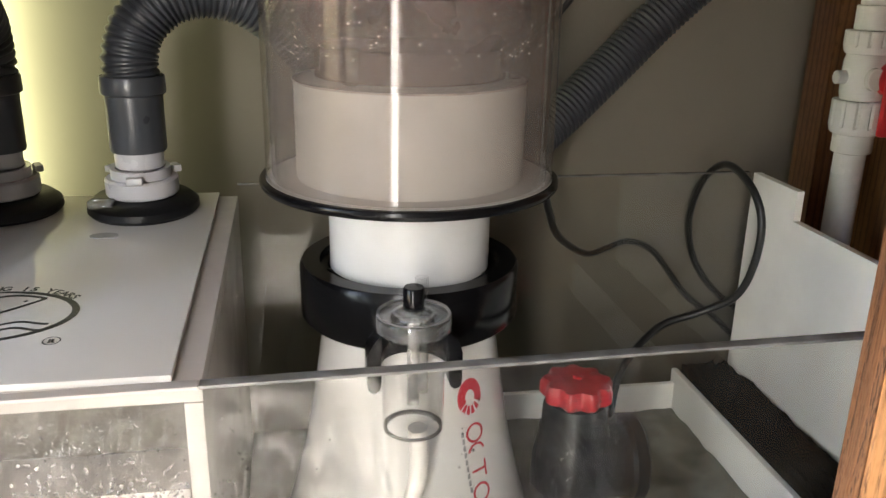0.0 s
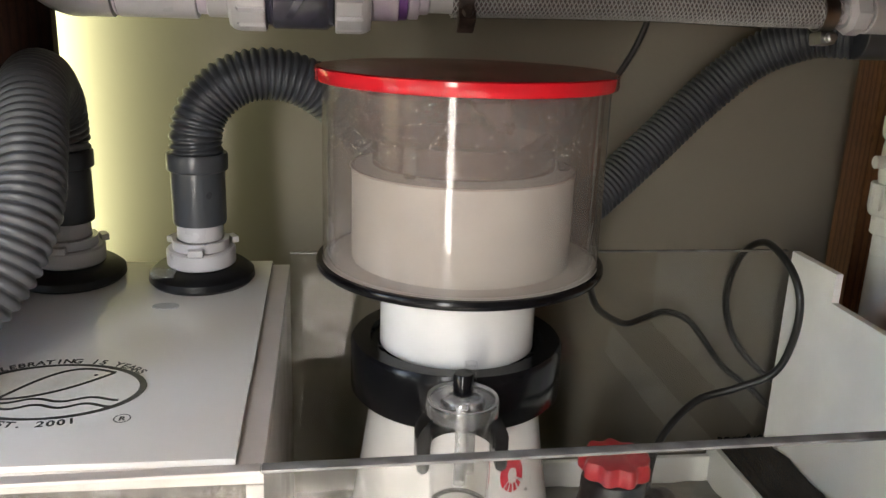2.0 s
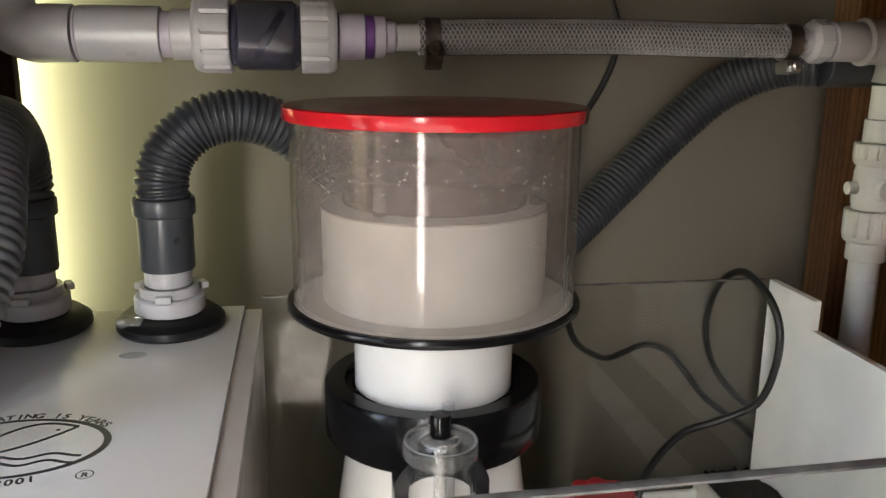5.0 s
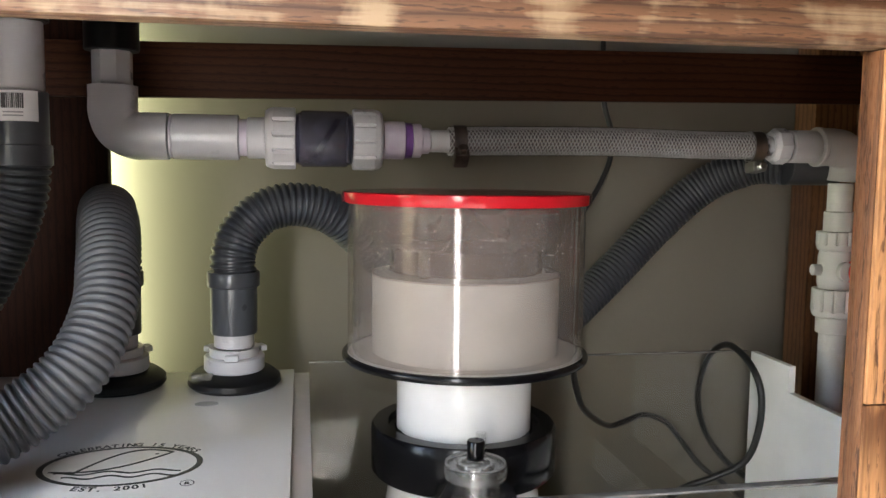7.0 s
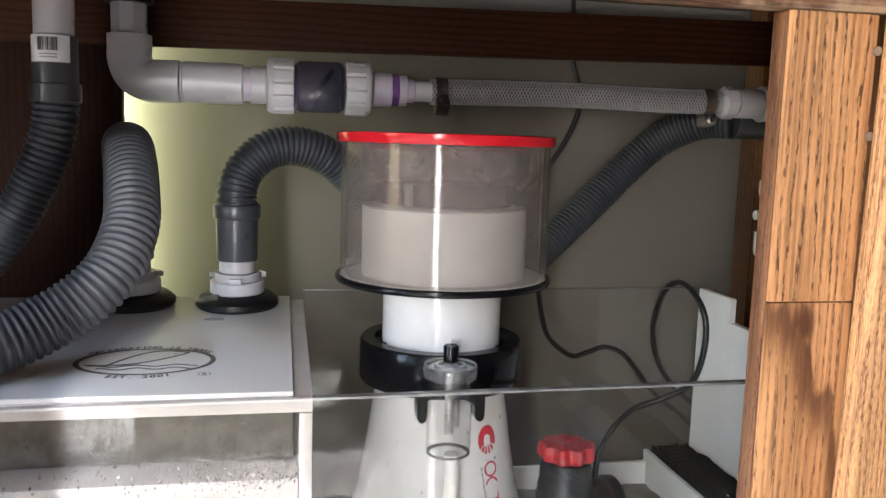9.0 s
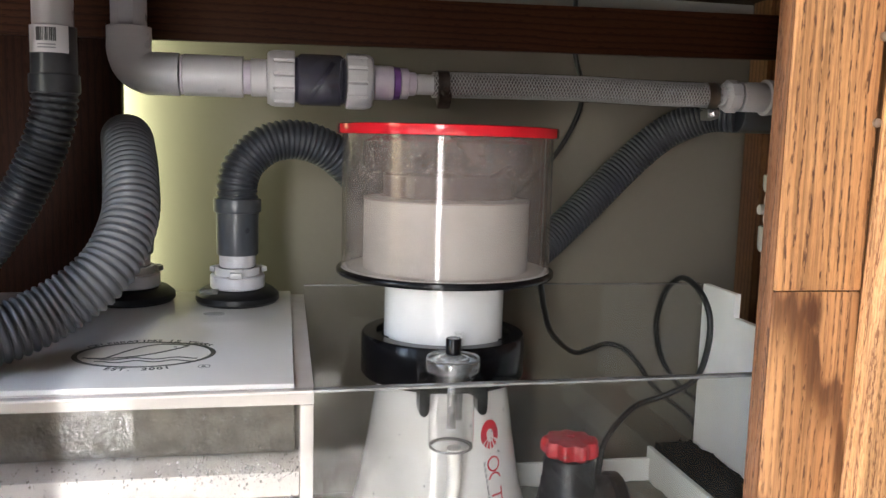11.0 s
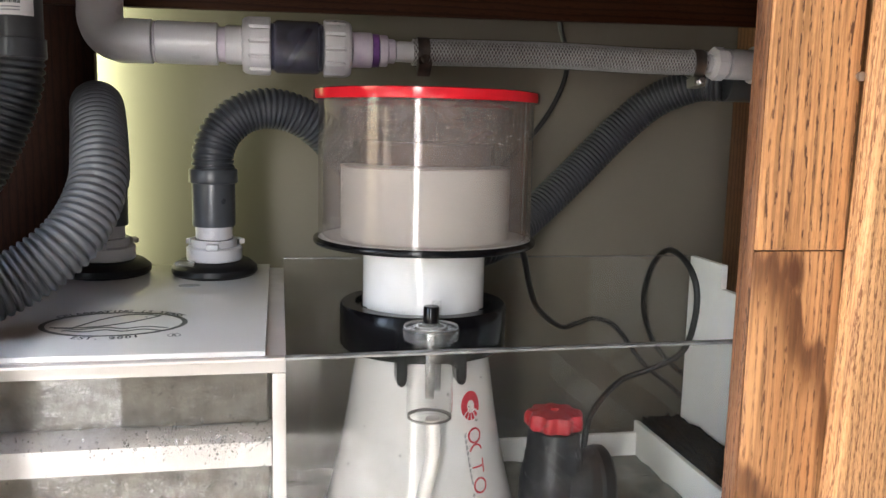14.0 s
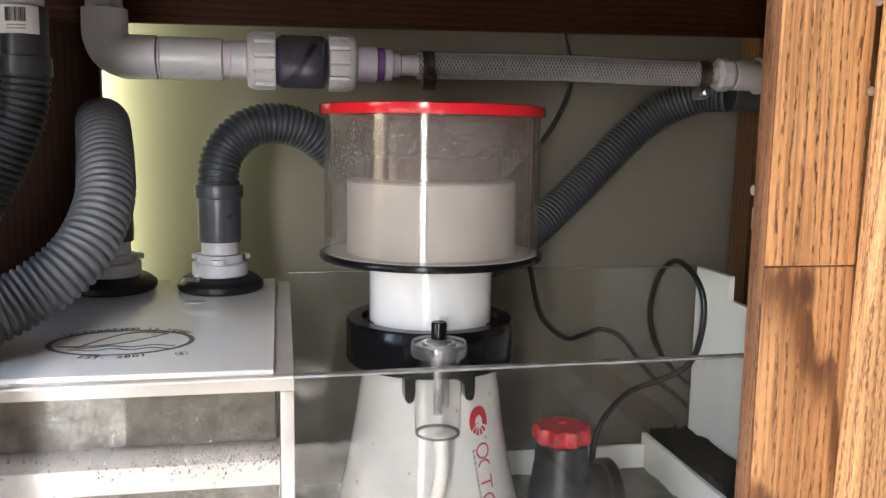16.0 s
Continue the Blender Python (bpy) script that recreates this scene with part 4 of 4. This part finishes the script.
part("valve_core", lathe([(0.012, 0), (0.0215, 0), (0.0215, 0.003), (0.012, 0.003)], along_x(-0.0265, RY, RZ), 32), PVC_GREY, RUN)
part("adapter", lathe(rod(0.0178, 0, 0.021), along_x(0.0062, RY, RZ), 32), PINK_PVC, RUN, "primer-stained white adapter")
part("primer_ring", lathe(rod(0.0168, 0, 0.007), along_x(0.0275, RY, RZ), 32), PURPLE, RUN, "purple primer ring")
part("adapter", lathe(rod(0.0160, 0, 0.0085), along_x(0.0348, RY, RZ), 32), PINK_PVC, RUN)
part("collar", lathe(rod(0.0122, 0, 0.0078), along_x(0.0435, RY, RZ), 32), PINK_PVC, RUN)
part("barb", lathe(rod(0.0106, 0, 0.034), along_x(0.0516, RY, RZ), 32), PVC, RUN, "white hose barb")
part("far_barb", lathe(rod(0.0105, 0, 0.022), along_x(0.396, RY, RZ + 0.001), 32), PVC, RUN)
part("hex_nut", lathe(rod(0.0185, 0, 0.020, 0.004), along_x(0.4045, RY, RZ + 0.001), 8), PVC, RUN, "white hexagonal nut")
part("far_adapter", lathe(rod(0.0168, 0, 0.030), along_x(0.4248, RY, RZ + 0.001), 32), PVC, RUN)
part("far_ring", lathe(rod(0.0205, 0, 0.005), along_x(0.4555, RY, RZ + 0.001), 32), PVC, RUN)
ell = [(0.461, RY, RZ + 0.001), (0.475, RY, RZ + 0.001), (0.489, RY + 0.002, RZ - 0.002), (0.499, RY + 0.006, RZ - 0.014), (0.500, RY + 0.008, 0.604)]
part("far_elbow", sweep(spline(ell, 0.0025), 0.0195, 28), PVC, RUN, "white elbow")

BH = thing("braided_hose", "clear braided hose between two barbs", "hose")
hp = spline([(0.070, RY, RZ), (0.12, RY, RZ + 0.0012), (0.23, RY, RZ + 0.0025), (0.32, RY, RZ + 0.001), (0.398, RY, RZ + 0.001)], 0.004)
part("hose_wall", sweep(hp, 0.0146, 28, cap=False), clear("clear_hose_wall", (0.9, 0.9, 0.9), 1.45, 0.08, 0.12, (0.5, 0.49, 0.49), 150), BH)
part("core", sweep(hp, 0.0112, 24), BRAID_FILL, BH, "milky core")
bm = bmesh.new()
HL = 0.328
for s in (-1, 1):
    for k in range(12):
        a0 = 2 * math.pi * k / 12
        pts = []
        for j in range(111):
            u = j / 110
            a = a0 + s * 2 * math.pi * u * 7.5
            c = hp[min(int(u * (len(hp) - 1)), len(hp) - 1)]
            pts.append(Vector((0.070 + HL * u, c.y + 0.0134 * math.sin(a), c.z + 0.0134 * math.cos(a))))
        sweep(pts, 0.00055, 4, bm)
part("braid", bm, BRAID, BH, "white braid threads")["kind"] = "stuff"


def hose_clamp(x, material, label, turn):
    t = thing("hose_clamp", label, "hose clamp", "hose clamps")
    t.location = (x, RY, RZ)
    part("band", lathe([(0.0147, -0.0062), (0.0156, -0.0062), (0.0156, 0.0062), (0.0147, 0.0062)], pose(0, 0, 0, 0, 90, 0), 36, closed=True), material, t)
    part("housing", box((-0.007, -0.010, -0.0265), (0.007, 0.008, -0.0155), 0.002), material, t).rotation_euler = (radians(turn), 0, 0)
    part("screw", lathe([(0, 0), (0.0040, 0), (0.0048, 0.002), (0.0048, 0.006), (0.003, 0.007), (0, 0.006)], pose(0.0, -0.010, -0.0215, 90, 0, 0), 6), material if material == RUSTY else STEEL, t).rotation_euler = (radians(turn), 0, 0)


hose_clamp(0.080, RUSTY, "dull dark hose clamp on the braided hose", -40)
hose_clamp(0.3875, STEEL, "shiny steel hose clamp on the braided hose", -8)

# ---------- ball valve riser ----------
RV = thing("valve_riser", "white plastic riser pipe with a union ball valve", "ball valve")
RV.location = (0.493, 0.648, 0)
RV.scale = (0.84, 0.84, 1)
part("upper_pipe", lathe(rod(0.0150, 0.574, 0.6037), None, 28), PVC_LIT, RV)
part("upper_socket", lathe(rod(0.0180, 0.553, 0.5738), None, 28), PVC_LIT, RV)
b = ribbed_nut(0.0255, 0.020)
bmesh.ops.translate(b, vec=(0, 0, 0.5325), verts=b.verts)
part("union_nut", b, PVC_LIT, RV, smooth=False)
part("valve_body", lathe([(0, 0.492), (0.0205, 0.492), (0.022, 0.498), (0.0225, 0.512), (0.022, 0.526), (0.0205, 0.5322), (0, 0.5322)], None, 32), PVC_LIT, RV)
part("stem", lathe(rod(0.006, 0.0, 0.012), pose(-0.0215, 0, 0.512, 0, -90, 0), 16), PVC_LIT, RV)
part("lug", lathe(rod(0.010, 0.0, 0.008), pose(-0.004, -0.0195, 0.512, 90, 0, 0), 20), PVC_LIT, RV)
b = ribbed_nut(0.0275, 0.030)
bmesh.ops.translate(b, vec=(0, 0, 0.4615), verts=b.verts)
part("union_nut", b, PVC_LIT, RV, smooth=False)
part("lower_socket", lathe(rod(0.0210, 0.444, 0.4613), None, 28), PVC_LIT, RV)
part("lower_pipe", lathe(rod(0.0165, 0.009, 0.4438), None, 28), PVC_LIT, RV)
b = box((0.004, -0.036, 0.462), (0.022, -0.0275, 0.556), 0.004)
part("handle", b, RED_KNOB, RV, "red valve handle")
part("handle_hub", lathe(rod(0.014, 0, 0.009), pose(0.012, -0.0195, 0.512, 90, 0, 0), 20), RED_KNOB, RV)

# ---------- protein skimmer ----------
SX, SY = 0.067, 0.530
SK = thing("protein_skimmer", "white protein skimmer with a clear collection cup and red lid", "protein skimmer")
SK.location = (SX, SY, 0)
CONE = [(0.140, 0.010), (0.138, 0.06), (0.118, 0.13), (0.100, 0.175), (0.0880, 0.215), (0.0780, 0.258), (0.0705, 0.300), (0.0655, 0.335), (0.0622, 0.352), (0.0615, 0.3595)]


def cone_r(z):
    for (r0, z0), (r1, z1) in zip(CONE, CONE[1:]):
        if z0 <= z <= z1:
            return r0 + (r1 - r0) * (z - z0) / (z1 - z0)
    return CONE[-1][0]


part("body", lathe([(0, 0.0085)] + CONE + [(0, 0.3595)], None, 72), BODY, SK, "white flared skimmer body")
part("locking_ring", lathe([(0.0585, 0.3600), (0.0765, 0.3600), (0.0785, 0.3625), (0.0785, 0.3975), (0.0765, 0.4005), (0.0645, 0.4005), (0.0630, 0.3965), (0.0585, 0.3960)], None, 72), BLACK, SK, "black locking ring")
for a in (-160, -40, 80):
    part("ring_tab", box((0.0600, -0.003, 0.3962), (0.0630, 0.003, 0.4004), 0.0008), BLACK, SK).rotation_euler = (0, 0, radians(a))
part("neck", lathe([(0, 0.3965), (0.0570, 0.3965), (0.0570, 0.4615), (0, 0.4615)], None, 64), BODY, SK, "white neck tube")
part("cup_floor_ring", lathe([(0.0572, 0.4565), (0.1020, 0.4565), (0.1032, 0.4580), (0.1032, 0.4610), (0.1020, 0.4625), (0.0990, 0.4625), (0.0988, 0.4595), (0.0572, 0.4595)], None, 96), BLACK, SK, "black cup base ring")
part("cup_floor", lathe([(0.0575, 0.4600), (0.0985, 0.4600), (0.0985, 0.4620), (0.0575, 0.4620)], None, 72), FOAM, SK)
part("cup_wall", lathe([(0.0985, 0.4628), (0.0985, 0.5855)], None, 96), CUP_CLEAR, SK, "clear acrylic cup wall, misted and dirty").visible_shadow = False
part("cup_inner_wall", lathe([(0.0945, 0.4628), (0.0945, 0.5855)], None, 96), clear("clear_inner_wall", (0.92, 0.90, 0.89), 1.25, 0.02, 0.24, (0.24, 0.205, 0.19), 34, -0.4, 0.95), SK, "clear inner wall").visible_shadow = False
part("foam_column", lathe([(0, 0.4622), (0.0780, 0.4622), (0.0782, 0.525), (0.0772, 0.5275), (0.0600, 0.5295), (0, 0.5295)], None, 72), FOAM, SK, "white foam column")
part("foam_rim", lathe([(0.0775, 0.5265), (0.0790, 0.5265), (0.0790, 0.5278), (0.0775, 0.5278)], None, 72, closed=True), GRIME, SK, "dirty rim line")
part("inner_tube", lathe([(0.0640, 0.5296), (0.0640, 0.5495)], None, 64), PINK_CLEAR, SK, "stained clear tube")
part("dark_core", lathe([(0, 0.5297), (0.0600, 0.5297), (0.0600, 0.5490), (0, 0.5490)], None, 56), CORE, SK, "dark skimmate")
part("inner_lid_skirt", lathe([(0.0700, 0.5845), (0.0790, 0.580), (0.0800, 0.560), (0.0740, 0.5500), (0.0600, 0.5495)], None, 72), SLUDGE, SK, "brown-pink stained skirt under the lid")
for a in (-128, -20, 110):
    x, y = 0.0700 * math.cos(radians(a)), 0.0700 * math.sin(radians(a))
    part("spacer", lathe(rod(0.0042, 0.5297, 0.5520), pose(x, y, 0), 16), clear("clear_spacer", (0.85, 0.82, 0.78), 1.5, 0.03, 0.35, (0.6, 0.55, 0.5), 60) if a == -128 else CLEAR, SK)
part("lid", lathe([(0, 0.5858), (0.1022, 0.5858), (0.1030, 0.5868), (0.1030, 0.5942), (0.1018, 0.5950), (0.1010, 0.5950)], None, 96), RED, SK, "red acrylic lid")
part("lid_top", lathe([(0.1010, 0.5951), (0, 0.5951)], None, 96), RED_TOP, SK, "dark red lid top", smooth=False)
# specks of dried foam on the cup
random.seed(11)
bm = bmesh.new()
for i in range(240):
    a = radians(random.uniform(-175, -5))
    z = random.choice([random.uniform(0.545, 0.583), random.gauss(0.552, 0.004), random.uniform(0.47, 0.53)])
    r = random.choice([0.0003, 0.0004, 0.0006])
    s = bmesh.ops.create_icosphere(bm, subdivisions=1, radius=r)
    rr = 0.0942 if z > 0.535 else 0.0786
    bmesh.ops.translate(bm, vec=(rr * math.cos(a), rr * math.sin(a), z), verts=s["verts"])
part("specks", bm, GRIME, SK, "specks of dried foam")["kind"] = "stuff"
bm = bmesh.new()
for i in range(150):
    a = radians(random.gauss(-85, 22))
    z = random.uniform(0.548, 0.584)
    s = bmesh.ops.create_icosphere(bm, subdivisions=1, radius=random.choice([0.0004, 0.0006, 0.0009]))
    bmesh.ops.translate(bm, vec=(0.0940 * math.cos(a), 0.0940 * math.sin(a), z), verts=s["verts"])
part("condensation", bm, CONDENSE, SK, "drops of condensation")["kind"] = "stuff"


def on_cone(ang, z, lift=0.0006):
    r = cone_r(z) + lift
    return Vector((r * math.sin(ang), -r * math.cos(ang), z))


def cone_band(a0, z0, r_in, r_out, from_deg, to_deg, squash=0.8, n=30):
    """A flat ring sector printed on the flared body."""
    b = bmesh.new()
    rows = []
    for i in range(n + 1):
        th = radians(from_deg + (to_deg - from_deg) * i / n)
        rows.append([b.verts.new(on_cone(a0 + squash * r * math.cos(th) / cone_r(z0), z0 + r * math.sin(th))) for r in (r_in, (r_in + r_out) / 2, r_out)])
    for p, q in zip(rows, rows[1:]):
        for k in range(2):
            b.faces.new((p[k], p[k + 1], q[k + 1], q[k]))
    return b


def cone_bar(a0, z0, da, dz, skew=0.0):
    b = bmesh.new()
    rows = []
    for i in range(9):
        t = i / 8 - 0.5
        rows.append([b.verts.new(on_cone(a0 + s * da / 2 / cone_r(z0) + skew * t, z0 + dz * t)) for s in (-1, 0, 1)])
    for p, q in zip(rows, rows[1:]):
        for k in range(2):
            b.faces.new((p[k], p[k + 1], q[k + 1], q[k]))
    return b


LA = radians(30.5)
part("printed_badge", cone_band(LA, 0.3155, 0.0052, 0.0135, -28, 215), PRINT_RED, SK, "red printed arc badge", smooth=False)
for d in (-105, -78, -50, -130):
    part("printed_badge_ray", cone_band(LA, 0.3155, 0.0065, 0.0128, d - 9, d + 9, n=6), PRINT_RED, SK, smooth=False)
LB = radians(32)
for z, lo, hi in ((0.2885, 0, 360), (0.2740, 10, 170), (0.2440, 0, 360)):
    part("printed_shape", cone_band(LB + (0.283 - z) * 0.2, z, 0.0054, 0.0072, lo, hi, 1.1), PRINT_RED, SK, "plain red printed shape", smooth=False)
part("printed_shape", cone_bar(LB + 0.090, 0.2605, 0.0018, 0.0125), PRINT_RED, SK, "plain red printed bar", smooth=False)
part("printed_shape", cone_bar(LB + 0.010, 0.2605, 0.013, 0.0018), PRINT_RED, SK, "plain red printed bar", smooth=False)
for k in range(9):
    part("printed_line", cone_bar(LB - 0.15 + 0.006 * k, 0.2900 - 0.0052 * k, 0.0022, 0.0040), PRINT_GREY, SK, "small grey printed bar", smooth=False)

# air silencer with its clip, in front of the locking ring
AS = thing("air_silencer", "small clear air silencer cup clipped in front of the skimmer", "air silencer")
AS.location = (0.0555, 0.424, 0)
part("cup", lathe([(0, 0.3225), (0.0175, 0.3225), (0.0192, 0.325), (0.0196, 0.3955)], None, 40), CLEAR, AS, "clear plastic cup").visible_shadow = False
part("cup_base", lathe([(0.0165, 0.3228), (0.0188, 0.3236), (0.0188, 0.3250), (0.0165, 0.3246)], None, 40, closed=True), GLASS_EDGE, AS)
part("lid", lathe([(0, 0.3985), (0.010, 0.3985), (0.011, 0.4015), (0.013, 0.4015), (0.014, 0.3990), (0.0205, 0.3990), (0.0225, 0.4005), (0.0232, 0.3995), (0.0232, 0.3920), (0.0222, 0.3905), (0.0198, 0.3905)], None, 48), clear("clear_ribbed_lid", (0.86, 0.86, 0.86), 1.6, 0.02, 0.22, (0.85, 0.85, 0.85), 90), AS, "clear ribbed lid").visible_shadow = False
part("lid_ring", lathe([(0.0208, 0.4003), (0.0226, 0.4012), (0.0222, 0.4018), (0.0206, 0.4010)], None, 48, closed=True), GLASS_EDGE, AS)
part("cap", lathe([(0, 0.4040), (0.0064, 0.4040), (0.0066, 0.4170), (0.0058, 0.4180), (0, 0.4180)], None, 20), BLACK, AS, "black screw cap")
part("cap_stem", lathe(rod(0.0036, 0.3988, 0.4042), None, 16), CLEAR, AS)
part("side_nipple", lathe([(0.0042, 0.3995), (0.0042, 0.4205), (0.0032, 0.4205), (0.0032, 0.3995)], pose(0.006, 0.009, 0), 20, closed=True), clear("faint_clear_nipple", (0.97, 0.97, 0.97), 1.15, 0.02, 0.06, (0.8, 0.8, 0.8), 60), AS, "clear side nipple")
part("inner_tube", lathe([(0.0040, 0.340), (0.0040, 0.3985), (0.0030, 0.3985), (0.0030, 0.340)], None, 20, closed=True), clear("clear_inner_tube", (0.85, 0.85, 0.84), 1.6, 0.02, 0.45, (0.85, 0.84, 0.82), 60), AS, "clear inner tube")
part("inner_tube", lathe([(0.0030, 0.345), (0.0030, 0.3985)], pose(0.007, 0.004, 0), 16), clear("clear_thin_tube", (0.8, 0.8, 0.8), 1.5, 0.02, 0.2, (0.8, 0.8, 0.8), 60), AS)
for s in (-1, 1):
    bm = bmesh.new()
    prof = [(0.0205, 0.0), (0.0255, 0.006), (0.0290, 0.0125), (0.0290, 0.034), (0.0275, 0.038), (0.0225, 0.038), (0.0205, 0.033)]
    f = bm.faces.new([bm.verts.new((s * a, -0.010, 0.391 - h)) for a, h in prof])
    g = bmesh.ops.extrude_face_region(bm, geom=[f])
    bmesh.ops.translate(bm, vec=(0, 0.020, 0), verts=[v for v in g["geom"] if isinstance(v, bmesh.types.BMVert)])
    bmesh.ops.bevel(bm, geom=bm.edges[:], offset=0.0012, segments=2, affect="EDGES")
    part("clip_arm", bm, BLACK, AS, "black clip arm")
bm = bmesh.new()
arc = [Vector((0.0222 * math.sin(a), 0.0222 * math.cos(a), 0)) for a in np.linspace(-1.7, 1.7, 24)]
for z0, z1 in ((0.3655, 0.3895),):
    rows = [[bm.verts.new((p.x * k, p.y * k, z)) for k, z in ((0.905, z0), (1.0, z0), (1.0, z1), (0.905, z1))] for p in arc]
    for p, q in zip(rows, rows[1:]):
        for k in range(4):
            bm.faces.new((p[k], p[(k + 1) % 4], q[(k + 1) % 4], q[k]))
    bm.faces.new(rows[0])
    bm.faces.new(rows[-1])
part("clip_back", bm, BLACK, AS, "black clip back")
part("air_tube", sweep(spline([(0.003, 0, 0.3222), (0.0045, 0.002, 0.300), (0.0035, 0.004, 0.280), (-0.001, 0.007, 0.255), (-0.005, 0.012, 0.23), (-0.006, 0.02, 0.20), (-0.006, 0.03, 0.17)], 0.004), 0.0062, 20), ROD, AS, "pale soft air tube")

# ---------- gate valve with the red knob ----------
GV = thing("gate_valve", "dark grey gate valve with a scalloped red knob", "valve")
GV.location = (0.213, 0.560, 0)
bm = bmesh.new()
rows = []
for r, z in ((0.90, 0.258), (1.0, 0.261), (1.0, 0.270), (0.92, 0.2745), (0.5, 0.2775), (0.30, 0.2765)):
    rows.append([bm.verts.new((0.0285 * r * (1 + (0.09 if r > 0.6 else 0.02) * math.cos(9 * a)) * math.cos(a), 0.0285 * r * (1 + (0.09 if r > 0.6 else 0.02) * math.cos(9 * a)) * math.sin(a), z)) for a in np.linspace(0, 2 * math.pi, 91)[:-1]])
for p, q in zip(rows, rows[1:]):
    for i in range(90):
        bm.faces.new((p[i], p[(i + 1) % 90], q[(i + 1) % 90], q[i]))
bm.faces.new(rows[0])
bm.faces.new(rows[-1])
part("knob", bm, RED_KNOB, GV, "scalloped red knob")
part("knob_screw", lathe([(0, 0.2766), (0.004, 0.2766), (0.004, 0.279), (0, 0.2795)], None, 12), RED_KNOB, GV)
part("bonnet", lathe([(0, 0.2575), (0.022, 0.2575), (0.0255, 0.2555), (0.0275, 0.250), (0.0280, 0.232), (0.0295, 0.230), (0.0295, 0.222), (0.031, 0.219), (0.034, 0.20), (0.035, 0.16), (0.035, 0.01), (0, 0.01)], None, 40), VALVE, GV, "dark grey valve bonnet")
part("socket", lathe(rod(0.034, 0, 0.052, 0.004), along_x(0.006, 0.0, 0.196), 32), VALVE, GV, "dark grey pipe socket")
part("socket_collar", lathe(rod(0.0375, 0, 0.016, 0.003), along_x(0.0435, 0.0, 0.196), 32), VALVE, GV)

# ---------- cables ----------
def cable(points, r, label):
    return tagged(mesh_ob("power_cable", sweep(spline(points, 0.004), r, 12), CABLE), label, "cable")


cable([(0.169, 0.600, 0.446), (0.189, 0.615, 0.433), (0.211, 0.660, 0.392), (0.235, 0.700, 0.354), (0.282, 0.750, 0.318), (0.311, 0.765, 0.318), (0.335, 0.770, 0.323), (0.360, 0.770, 0.315), (0.379, 0.770, 0.296), (0.407, 0.765, 0.260), (0.448, 0.765, 0.228), (0.472, 0.765, 0.205), (0.502, 0.765, 0.182)], 0.0034, "thin black power cable drooping behind the back pane")
cable([(0.264, 0.600, 0.174), (0.266, 0.610, 0.203), (0.282, 0.630, 0.244), (0.323, 0.650, 0.275), (0.361, 0.645, 0.291), (0.388, 0.630, 0.313), (0.396, 0.620, 0.351), (0.396, 0.620, 0.391), (0.394, 0.645, 0.417), (0.397, 0.695, 0.423), (0.396, 0.735, 0.397), (0.396, 0.755, 0.349), (0.412, 0.765, 0.302), (0.438, 0.765, 0.266), (0.470, 0.765, 0.240), (0.499, 0.765, 0.222)], 0.0036, "black power cable looped over the back pane")
cable([(0.262, 0.748, 0.80), (0.264, 0.748, 0.70), (0.276, 0.75, 0.655), (0.273, 0.75, 0.62), (0.250, 0.75, 0.575), (0.215, 0.75, 0.535), (0.18, 0.75, 0.50)], 0.0032, "black cable hanging in front of the wall")
